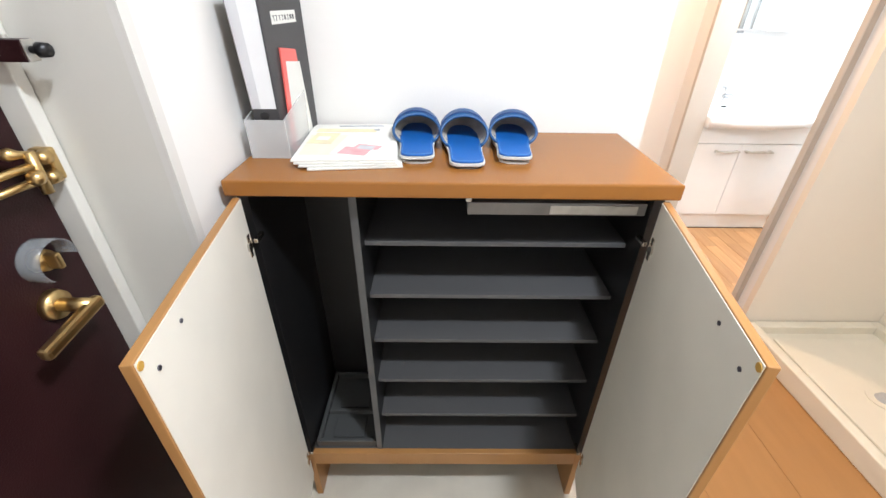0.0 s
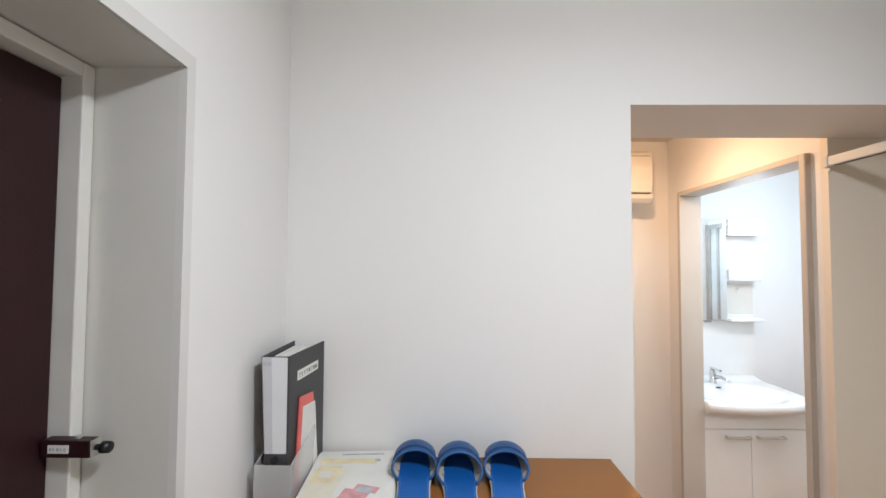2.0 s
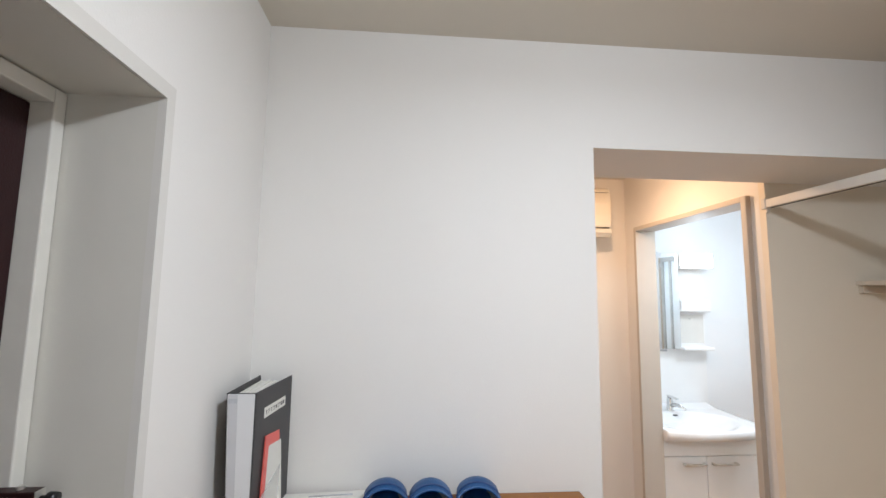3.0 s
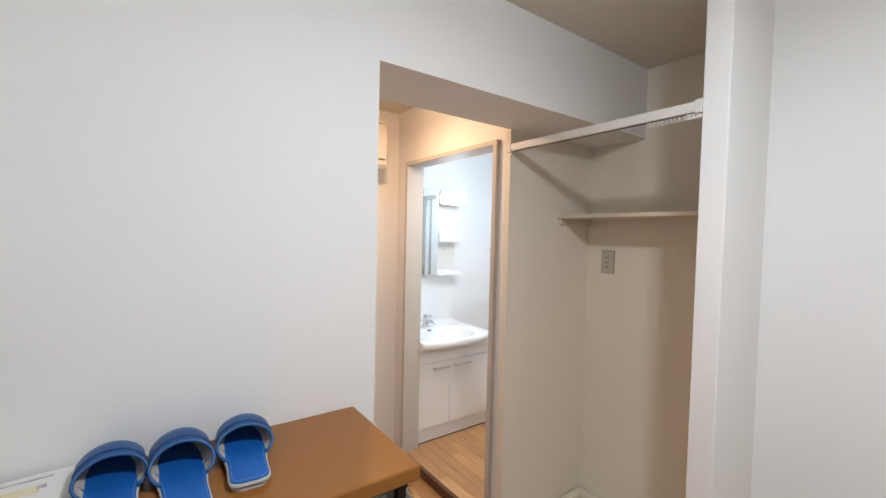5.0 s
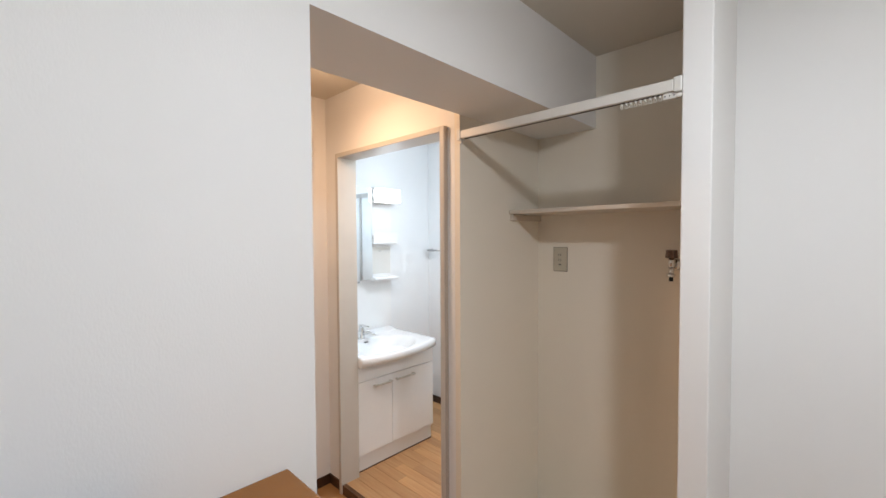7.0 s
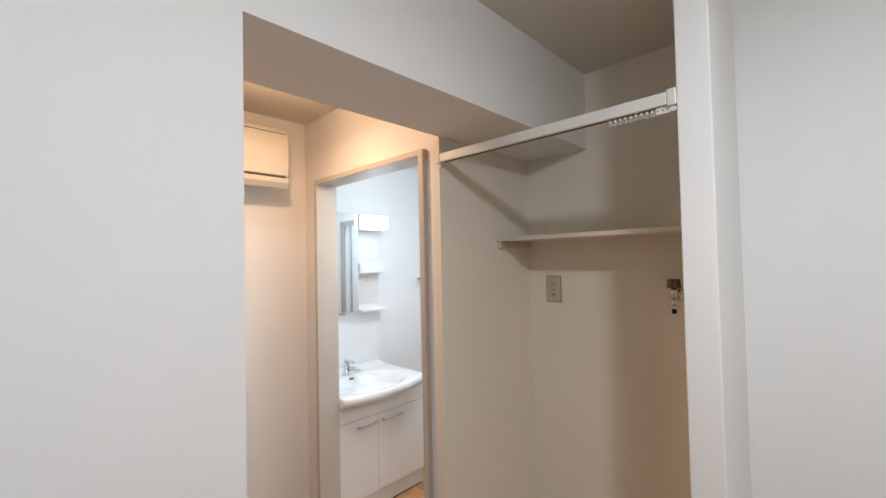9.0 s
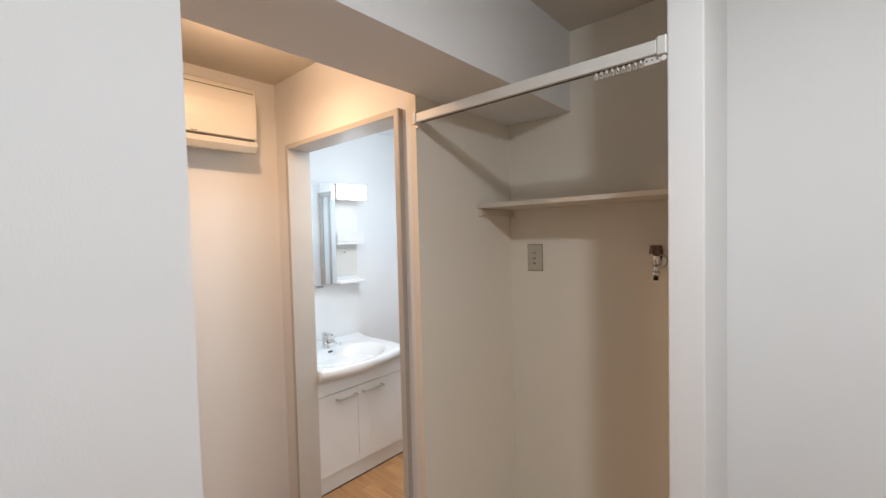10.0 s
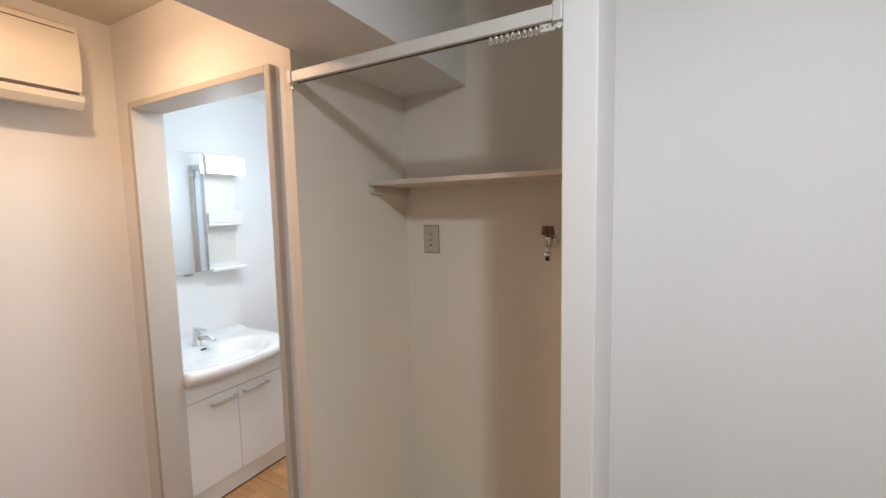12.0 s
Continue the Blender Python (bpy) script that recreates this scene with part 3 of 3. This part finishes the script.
    part("base", boxes((x0, x1, y0, y1, z0, z0 + 0.003)), BOX_CLEAR, root)
    part("front", boxes((x0, x1, y0, y0 + 0.003, z0 + 0.003, z0 + 0.084), bevel=0.001), BOX_CLEAR, root)
    part("back", boxes((x0, x1, y1 - 0.003, y1, z0 + 0.003, z0 + 0.128), bevel=0.001), BOX_CLEAR, root)
    for x in (x0, x1 - 0.003):
        side = prism([(y0 + 0.003, z0 + 0.003), (y1 - 0.003, z0 + 0.003), (y1 - 0.003, z0 + 0.128), (y0 + 0.003, z0 + 0.084)], "x", x, x + 0.003)
        part("side", side, BOX_CLEAR, root)
    return root


file_box()


def binder():
    root = thing("ring_binder", (-0.30, 1.05, 1.052), "charcoal ring binder with white spine and name label", "binder")
    z0, z1 = 1.046, 1.372

    def narrowed(*rows, bevel=0.0):
        """Boxes whose wall side draws in towards the foot, as the covers stand splayed at the top."""
        bm = boxes(*rows, bevel=bevel)
        for v in bm.verts:
            v.co.x += 0.015 * (z1 - v.co.z) / (z1 - z0) * max(0.0, (-0.280 - v.co.x) / 0.064)
        return bm
    part("back_cover", narrowed((-0.3440, -0.3410, 0.948, 1.150, z0, z1), bevel=0.001), BINDER_GREY, root)
    front = turned(boxes((-0.2810, -0.2780, 0.948, 1.152, z0, z1), bevel=0.001), (-0.2800, 0.948, z0), -6)
    cover = part("front_cover", front, BINDER_GREY, root)
    part("spine", narrowed((-0.3440, -0.2780, 0.945, 0.948, z0, z1), bevel=0.001), BINDER_GREY, root)
    part("spine_card", narrowed((-0.3410, -0.2810, 0.9436, 0.945, z0 + 0.100, z1 - 0.002)), SPINE_WHITE, root, "white spine card")
    part("card_fold", narrowed((-0.3412, -0.3190, 0.9430, 0.9436, z0 + 0.100, z1 - 0.003)), CARD_GREY, root, "pale grey fold of the spine card")
    part("spine_mark", boxes((-0.3390, -0.3190, 0.9424, 0.9430, z1 - 0.022, z1 - 0.012)), PRINT_GREY, root)
    part("finger_ring", tube([(-0.3080, 0.946, z0 + 0.085), (-0.3080, 0.9425, z0 + 0.085)], 0.009, 18), DARK_METAL, root)
    for i in range(6):
        part("page_block", narrowed((-0.3380 + i * 0.009, -0.3305 + i * 0.009, 0.955, 1.140 + 0.004 * (i % 3), z0 + 0.004, z1 - 0.012 - 0.003 * (i % 2))), PAPER, root, "white pages")
    pivot = (-0.2800, 0.948, z0)
    label = part("label", turned(boxes((-0.2780, -0.2772, 0.990, 1.110, 1.303, 1.327)), pivot, -6), PAPER, cover, "white name label")
    for i in range(8):
        y = 0.996 + i * 0.0138
        w = (0.009, 0.007, 0.008)[i % 3]
        strokes = boxes((-0.2772, -0.2768, y, y + w, 1.3175, 1.3190), (-0.2772, -0.27685, y + 0.45 * w, y + 0.45 * w + 0.0015, 1.3105, 1.3175))
        merge(strokes, boxes((-0.2772, -0.2769, y + (0.0 if i % 2 else 0.004), y + w, 1.3095, 1.3105)))
        if i in (4, 6, 7):
            merge(strokes, boxes((-0.2772, -0.27675, y, y + 0.0016, 1.3105, 1.3175), (-0.2772, -0.27675, y + w - 0.0016, y + w, 1.3105, 1.3175), (-0.2772, -0.2768, y, y + w, 1.3135, 1.3147)))
        part("letter", turned(strokes, pivot, -6), INK, label)
    return root


binder()
booklet = thing("booklet", (-0.2660, 1.06, 1.046), "red and white booklet standing in the file box", "booklet")
leaning = (-0.2700, 0.968, 1.046)
for name, rows, mat, note in (("cover", (-0.2720, -0.2685, 0.972, 1.130, 1.046, 1.262), RED_COVER, "red cover"), ("picture", (-0.2685, -0.2680, 0.992, 1.118, 1.052, 1.236), PAPER, "pale cover picture")):
    sheet = turned(turned(boxes(rows, bevel=0.0001), leaning, -3), leaning, -7, "X")
    part(name, sheet, mat, booklet, note)


# ---- laundry niche ----
def curtain_rail():
    root = thing("curtain_rail", (1.492, YB, 1.95), "white curtain rail across the laundry niche", "curtain rail")
    part("track", boxes((1.478, 1.506, YN + 0.022, YB - 0.018, 1.958, 1.992), bevel=0.003), RAIL_WHITE, root)
    part("slot", boxes((1.488, 1.496, YN + 0.03, YB - 0.03, 1.9565, 1.958)), GAP_DARK, root)
    for y0, y1 in ((YB - 0.018, YB), (YN, YN + 0.022)):
        part("end_cap", boxes((1.475, 1.509, y0, y1, 1.953, 1.997), bevel=0.003), RAIL_WHITE, root)
    stop = part("stop", boxes((1.485, 1.499, 0.647, 0.687, 1.938, 1.957), bevel=0.003), RAIL_WHITE, root)
    for y in (0.680, 0.668, 0.656):
        part("hole", tube([(1.4855, y, 1.948), (1.4845, y, 1.948)], 0.0022, 10), GAP_DARK, stop)
    part("button", tube([(1.488, 0.641, 1.945), (1.480, 0.641, 1.945)], [0.008, 0.007], 14), RAIL_WHITE, stop)
    part("screw", tube([(1.492, YB - 0.012, 1.953), (1.492, YB - 0.012, 1.941)], 0.006, 10), NICKEL, root)
    ring = []
    for i in range(13):
        a = math.tau * i / 12
        ring.append((0.0, 0.0040 * math.cos(a), 0.0055 * math.sin(a)))
    for i in range(9):
        y = 0.695 + i * 0.0139
        runner = part("runner", tube([(1.492, y, 1.957), (1.492, y, 1.949)], 0.0035, 8), RAIL_WHITE, root)
        part("ring", tube([(1.492 + p[0], y + p[1], 1.945 + p[2]) for p in ring], 0.0011, 6), RAIL_WHITE, runner)
    return root


curtain_rail()

shelf = thing("wall_shelf", (1.99, 1.06, 1.62), "pale laminate shelf across the laundry niche", "shelf")
part("board", boxes((1.860, XN, YN, YB, 1.653, 1.671), bevel=0.0015), SHELF_WHITE, shelf)
part("cleat", boxes((1.870, XN, YB - 0.018, YB, 1.622, 1.652), bevel=0.002), SHELF_WHITE, shelf)
part("cleat", boxes((1.870, XN, YN, YN + 0.018, 1.622, 1.652), bevel=0.002), SHELF_WHITE, shelf)

outlet = thing("wall_outlet", (XN, 1.354, 1.42), "ivory double power outlet on the niche wall", "outlet")
part("plate", boxes((XN - 0.007, XN, 1.317, 1.391, 1.361, 1.483), bevel=0.003), OUTLET_IVORY, outlet)
# larger brown slab behind the plate, coloured as its shadow gap
part("rim", boxes((XN - 0.003, XN, 1.3145, 1.3935, 1.3585, 1.4855), bevel=0.001), OUTLET_SHADOW, outlet, "dark outline painted as the plate's shadow gap")
module = part("module", boxes((XN - 0.009, XN - 0.007, 1.341, 1.367, 1.385, 1.459), bevel=0.001), OUTLET_IVORY, outlet)
for z in (1.445, 1.418):
    for y in (1.3485, 1.3595):
        part("slot", boxes((XN - 0.0094, XN - 0.0086, y - 0.0015, y + 0.0015, z - 0.005, z + 0.005)), INK, module)
part("slot", boxes((XN - 0.0094, XN - 0.0086, 1.348, 1.360, 1.391, 1.398)), INK, module)


def water_tap():
    y, z = 0.815, 1.420
    root = thing("water_tap", (XN, y, z), "chrome washing machine tap with smoky brown handle", "tap")
    part("flange", tube([(XN, y, z), (XN - 0.008, y, z)], [0.028, 0.024], 24), STEEL, root, smooth=True)
    part("body", tube([(XN - 0.006, y, z), (XN - 0.06, y, z)], 0.012, 16), STEEL, root, smooth=True)
    part("bonnet", tube([(XN - 0.052, y, z - 0.012), (XN - 0.052, y, z + 0.015), (XN - 0.052, y, z + 0.03)], [0.014, 0.014, 0.010], 16), STEEL, root, smooth=True)
    grip = bmesh.new()
    n = 40
    ring = [(XN - 0.052 + (0.021 + 0.002 * math.cos(10 * math.tau * k / n)) * math.cos(math.tau * k / n), y + (0.021 + 0.002 * math.cos(10 * math.tau * k / n)) * math.sin(math.tau * k / n)) for k in range(n)]
    merge(grip, prism(ring, "z", z + 0.028, z + 0.062, 0.0))
    for v in grip.verts:
        k = 1.08 if v.co.z < z + 0.045 else 0.90
        v.co.x, v.co.y = XN - 0.052 + (v.co.x - XN + 0.052) * k, y + (v.co.y - y) * k
    part("handle", grip, BRONZE, root, "smoky brown fluted handle")
    part("spout", tube([(XN - 0.052, y, z - 0.01), (XN - 0.056, y, z - 0.03), (XN - 0.058, y, z - 0.045)], [0.012, 0.011, 0.010], 16), STEEL, root, smooth=True)
    part("collar", tube([(XN - 0.058, y, z - 0.040), (XN - 0.058, y, z - 0.052)], [0.018, 0.014], 16), STEEL, root, smooth=True)
    part("nipple", tube([(XN - 0.058, y, z - 0.050), (XN - 0.058, y, z - 0.070)], [0.008, 0.009], 14), DARK_METAL, root, smooth=True)
    return root


water_tap()


def washing_pan():
    x0, x1, y0, y1 = 1.503, XN - 0.006, YN + 0.012, YB - 0.006
    root = thing("washing_machine_pan", ((x0 + x1) / 2, (y0 + y1) / 2, 0.0), "cream plastic washing machine pan on the hall floor", "washing machine pan")
    part("base", boxes((x0 + 0.01, x1 - 0.01, y0 + 0.01, y1 - 0.01, 0.001, 0.050)), PAN_CREAM, root)
    rim = 0.042
    for r in ((x0, x0 + rim, y0, y1), (x1 - rim, x1, y0, y1), (x0 + rim, x1 - rim, y0, y0 + rim), (x0 + rim, x1 - rim, y1 - rim, y1)):
        part("rim", boxes((*r, 0.001, 0.091), bevel=0.006), PAN_CREAM, root)
    part("raised_base", boxes((x0 + 0.085, x1 - 0.085, y0 + 0.085, y1 - 0.085, 0.050, 0.062), bevel=0.005), PAN_CREAM, root)
    drain = part("drain", tube([(x0 + 0.28, (y0 + y1) / 2, 0.060), (x0 + 0.28, (y0 + y1) / 2, 0.066)], 0.055, 24), PAN_CREAM, root)
    part("elbow", tube([(x0 + 0.28, (y0 + y1) / 2, 0.066), (x0 + 0.28, (y0 + y1) / 2, 0.08)], [0.03, 0.022], 18), LIGHT_GREY, drain)
    return root


washing_pan()


# ---- corridor ----
def air_conditioner():
    x0, x1 = 0.53, 1.312
    root = thing("air_conditioner", ((x0 + x1) / 2, YC, 1.96), "ivory wall-mounted air conditioner on the corridor wall", "air conditioner")
    body = [(YC, 1.985), (YC, 2.285), (2.455, 2.285), (2.425, 2.270), (2.415, 2.245), (2.408, 2.18), (2.408, 2.10), (2.416, 2.04), (2.424, 2.020), (2.440, 2.005)]
    part("body", prism(body, "x", x0, x1, 0.003), AC_WHITE, root)
    panel = [(2.4135, 2.243), (2.4055, 2.18), (2.4055, 2.10), (2.4135, 2.028), (2.420, 2.028), (2.411, 2.10), (2.411, 2.18), (2.419, 2.243)]
    part("front_panel", prism(panel, "x", x0 + 0.004, x1 - 0.006, 0.0), AC_WHITE, root)
    part("panel_gap", boxes((x0 + 0.004, x1 - 0.012, 2.4130, 2.416, 2.2445, 2.2475)), GAP_DARK, root)
    part("air_gap", boxes((x0 + 0.004, x1 - 0.012, 2.416, 2.430, 2.018, 2.0255)), GAP_DARK, root)
    part("louvre", prism([(2.418, 1.992), (2.414, 2.014), (2.420, 2.017), (2.470, 1.972), (2.466, 1.966), (2.440, 1.966)], "x", x0 + 0.01, x1 + 0.004, 0.001), AC_WHITE, root, "ivory louvre flap")
    part("indicator", boxes((1.02, 1.05, 2.4125, 2.4145, 2.031, 2.034)), INK, root)
    return root


air_conditioner()
fixture = thing("ceiling_lamp", (CORRIDOR_LAMP[0], CORRIDOR_LAMP[1], ZC - 0.03), "round warm ceiling lamp in the corridor", "ceiling lamp")
part("base", tube([(CORRIDOR_LAMP[0], CORRIDOR_LAMP[1], ZC - 0.050), (CORRIDOR_LAMP[0], CORRIDOR_LAMP[1], ZC - 0.03)], [0.045, 0.05], 32), TRIM_WHITE, fixture)
fixture = thing("ceiling_lamp", (HALL_LAMP[0], HALL_LAMP[1], ZC), "round white ceiling lamp base in the hall", "ceiling lamp")
part("rim", tube([(HALL_LAMP[0], HALL_LAMP[1], ZC - 0.030), (HALL_LAMP[0], HALL_LAMP[1], ZC)], [0.052, 0.06], 40), TRIM_WHITE, fixture)


# ---- washroom ----
def vanity():
    x0, x1, y0, y1 = 1.605, 2.262, 2.440, 2.950
    root = thing("vanity_unit", ((x0 + x1) / 2, (y0 + y1) / 2, 0.0), "white two-door vanity cabinet with ceramic basin", "vanity")
    part("body", boxes((x0, x1, y0 + 0.02, y1, 0.15, 0.736)), VANITY_WHITE, root)
    part("kick_board", boxes((x0 + 0.002, x1 - 0.002, 2.462, y1, 0.055, 0.150)), VANITY_WHITE, root)
    part("kick_shadow", boxes((x0, x1 - 0.002, 2.456, 2.4618, 0.055, 0.060)), WOOD_DARK, root)
    part("front_rail", boxes((x0 + 0.001, x1 - 0.001, y0, y0 + 0.018, 0.634, 0.738), bevel=0.001), VANITY_WHITE, root)
    split = 1.881
    for a, b, h0, h1 in ((x0 + 0.001, split - 0.0015, 1.724, 1.868), (split + 0.0015, x1 - 0.001, 1.906, 2.070)):
        door = part("door", boxes((a, b, y0, y0 + 0.018, 0.165, 0.630), bevel=0.0012), VANITY_WHITE, root)
        bar = boxes((h0, h1, y0 - 0.030, y0 - 0.018, 0.584, 0.596), bevel=0.003)
        handle = part("handle", bar, NICKEL, door, "brushed metal bar handle")
        for x in (h0 + 0.003, h1 - 0.015):
            part("foot", boxes((x, x + 0.012, y0 - 0.019, y0, 0.584, 0.596), bevel=0.001), NICKEL, handle)
    # basin with a bowed front
    n, m = 44, 30
    bm = bmesh.new()

    def front(x):
        s = (x - 1.885) / 0.385
        return 2.345 + 0.075 * abs(s) ** 2.2

    def surface(i, j):
        x = x0 - 0.004 + (x1 - x0 + 0.024) * i / n
        f = front(x)
        y = f + (y1 - f) * j / m
        cx, cy = 1.90, 2.60
        r = ((x - cx) / 0.305) ** 2 + ((y - cy) / (0.225 if y < cy else 0.190)) ** 2
        q = max(0.0, 1 - r)
        drop = 0.12 * q * q * (3 - 2 * q)
        lip = 0.008 if j in (0,) else 0.0
        back = 0.018 * max(0, (j / m - 0.84) / 0.16)
        return Vector((x, y, 0.797 - drop - lip + back))
    grid = [[bm.verts.new(surface(i, j)) for j in range(m + 1)] for i in range(n + 1)]
    for i in range(n):
        for j in range(m):
            bm.faces.new((grid[i][j], grid[i + 1][j], grid[i + 1][j + 1], grid[i][j + 1]))
    low = [bm.verts.new(grid[i][0].co + Vector((0, 0.006, -0.045))) for i in range(n + 1)]
    deep = [bm.verts.new((grid[i][0].co.x, min(y0 + 0.1, grid[i][0].co.y + 0.05), 0.738)) for i in range(n + 1)]
    for i in range(n):
        bm.faces.new((grid[i][0], low[i], low[i + 1], grid[i + 1][0]))
        bm.faces.new((low[i], deep[i], deep[i + 1], low[i + 1]))
    for i in (0, n):
        floor_line = [bm.verts.new((grid[i][j].co.x, grid[i][j].co.y, 0.738)) for j in range(m + 1)]
        for j in range(m):
            bm.faces.new((grid[i][j], grid[i][j + 1], floor_line[j + 1], floor_line[j]))
    basin = part("basin", bm, CERAMIC, root, "glossy white ceramic basin", True)
    part("overflow", turned(boxes((1.888, 1.920, 2.757, 2.769, 0.7765, 0.7825), bevel=0.0025), (1.904, 2.763, 0.7795), 24, "X"), DARK_METAL, basin, "dark overflow slot")
    part("drain", tube([(1.90, 2.60, 0.676), (1.90, 2.60, 0.681)], 0.022, 20), STEEL, basin)
    # mixer tap
    fx, fy = 1.905, 2.822
    tap = part("mixer_tap", tube([(fx, fy, 0.797), (fx, fy, 0.80), (fx, fy, 0.87), (fx, fy, 0.885)], [0.028, 0.022, 0.020, 0.018], 20), STEEL, root, "chrome mixer tap", True)
    part("spout", tube([(fx, fy, 0.835), (fx + 0.02, fy - 0.06, 0.845), (fx + 0.035, fy - 0.115, 0.832)], [0.015, 0.013, 0.011], 16), STEEL, tap, smooth=True)
    part("lever", boxes((fx - 0.012, fx + 0.012, fy - 0.085, fy + 0.02, 0.888, 0.900), bevel=0.004), STEEL, tap)
    return root


vanity()


def mirror_cabinet():
    root = thing("mirror_cabinet", (1.95, 2.93, 1.21), "white mirror cabinet with side shelves and lit lamp above the basin", "mirror cabinet")
    part("carcass", boxes((1.605, 2.055, 2.885, YW, 1.212, 1.925), bevel=0.002), VANITY_WHITE, root)
    part("mirror", boxes((1.607, 2.052, 2.879, 2.885, 1.214, 1.922), bevel=0.001), MIRROR, root, "tall mirror door")
    part("side_back", boxes((2.055, 2.290, 2.945, YW, 1.206, 1.925), bevel=0.002), VANITY_WHITE, root)
    part("backsplash", boxes((1.605, 2.290, 2.952, YW, 0.80, 1.212)), VANITY_WHITE, root)
    part("lamp_base", boxes((2.060, 2.296, 2.862, 2.945, 1.806, 1.918), bevel=0.004), VANITY_WHITE, root)
    part("lamp_cover", boxes((2.062, 2.294, 2.822, 2.862, 1.810, 1.914), bevel=0.012), LAMP_GLOW, root, "glowing white lamp cover")
    for z, d in ((1.485, 0.075), (1.205, 0.095)):
        part("side_shelf", boxes((2.058, 2.292, 2.945 - d, 2.945, z, z + 0.022), bevel=0.006), VANITY_WHITE, root)
    part("shelf_lip", boxes((2.060, 2.290, 2.868, 2.873, 1.507, 1.580), (2.060, 2.066, 2.873, 2.945, 1.507, 1.560), (2.284, 2.290, 2.873, 2.945, 1.507, 1.560), bevel=0.002), VANITY_WHITE, root)
    part("recess_panel", boxes((2.075, 2.275, 2.941, 2.9452, 1.25, 1.46), bevel=0.002), TRIM_WHITE, root, "off-white panel between the shelves")
    part("hook", tube([(2.16, 2.940, 1.43), (2.16, 2.925, 1.425), (2.16, 2.922, 1.435)], 0.003, 8), STEEL, root)
    part("sticker", boxes((1.93, 1.985, 2.9505, 2.952, 1.186, 1.200)), PRINT_GREY, root)
    return root


mirror_cabinet()

towel = thing("towel_bar", (XW, 2.75, 1.42), "short chrome towel bar on the washroom wall", "towel bar")
part("bar", tube([(XW - 0.055, 2.52, 1.42), (XW - 0.055, 2.93, 1.42)], 0.007, 12), STEEL, towel, smooth=True)
for y in (2.53, 2.92):
    part("post", tube([(XW, y, 1.42), (XW - 0.06, y, 1.42)], [0.014, 0.010], 14), STEEL, towel, smooth=True)

bath = thing("door_bathroom", (XW, 1.85, 0.0), "aluminium-framed folding bathroom door in the washroom", "door", kind="structure")
part("wood_post", boxes((XW - 0.038, XW, 1.600, 1.630, 0.06, 2.0), bevel=0.003), TRIM_TAUPE, bath, "taupe wooden post beside the frame")
for y0, y1 in ((1.632, 1.660), (1.76, 1.785), (2.205, 2.25)):
    part("post", boxes((XW - 0.035, XW, y0, y1, 0.06, 2.0), bevel=0.003), ALUMINIUM, bath)
part("head", boxes((XW - 0.033, XW, 1.660, 2.205, 1.955, 2.0), bevel=0.003), ALUMINIUM, bath)
part("pane", boxes((XW - 0.018, XW - 0.004, 1.660, 2.205, 0.06, 1.955)), FROST, bath)
part("bracket", boxes((XW - 0.055, XW - 0.035, 1.640, 1.69, 1.90, 1.94), bevel=0.003), ALUMINIUM, bath)


# ---- flooring boards ----
def boards(floor_ob, x0, x1, y0, y1, z, width, mat, lengths, gap=0.0008):
    """Boards running along y, each its own piece, on a shared mesh for each length."""
    made = {}
    x, row = x0, 0
    while x < x1 - 0.004:
        w = min(width, x1 - x)
        y = y0
        k = row * 3
        while y < y1 - 0.004:
            size = lengths[k % len(lengths)]
            if y == y0:
                size *= 0.35 + 0.6 * ((row * 0.37) % 1)
            size = min(size, y1 - y)
            key = (round(size, 3), round(w, 3))
            if key not in made:
                bm = boxes((gap, w - gap, gap, size - gap, -0.006, 0.0))
                for v in bm.verts:
                    if v.co.z > -0.001:
                        v.co.x += 0.0006 if v.co.x < w / 2 else -0.0006
                me = bpy.data.meshes.new("board")
                bmesh.ops.recalc_face_normals(bm, faces=bm.faces)
                bm.to_mesh(me)
                bm.free()
                me.materials.append(mat)
                made[key] = me
            ob = new("board", made[key])
            ob.location = (x, y, z)
            ob.parent = floor_ob
            y += size
            k += 1
        x += w
        row += 1


hall = setting("floor_hall", boxes((STEP + 0.045, XN, YS, YA, -0.1, -0.005), (XL - 0.25, XD, YA, YC, -0.1, -0.005), (XD, XN, YA, YB, -0.1, -0.005), (XD, 1.53, YB, YC, -0.1, -0.005)), WOOD_DARK, "glossy brown wooden hall floor", "floor")
boards(hall, STEP + 0.045, XN, YS, YB, 0.0, 0.30, HALL_WOOD, (1.8, 1.5), 0.0002)
boards(hall, STEP + 0.045, 1.53, YB, YC, 0.0, 0.30, HALL_WOOD, (1.8,), 0.0002)
boards(hall, XL - 0.25, STEP + 0.045, YA + 0.13, YC, 0.0, 0.30, HALL_WOOD, (1.8,), 0.0002)
wash = setting("floor_washroom", boxes((1.505, XW, YB + 0.1, YW, -0.1, 0.049)), WOOD_DARK, "light oak board floor in the washroom", "floor")
boards(wash, 1.505, XW, YB + 0.1, YW, 0.055, 0.076, WASH_WOOD, (0.42, 0.30, 0.61, 0.36, 0.50), 0.0003)
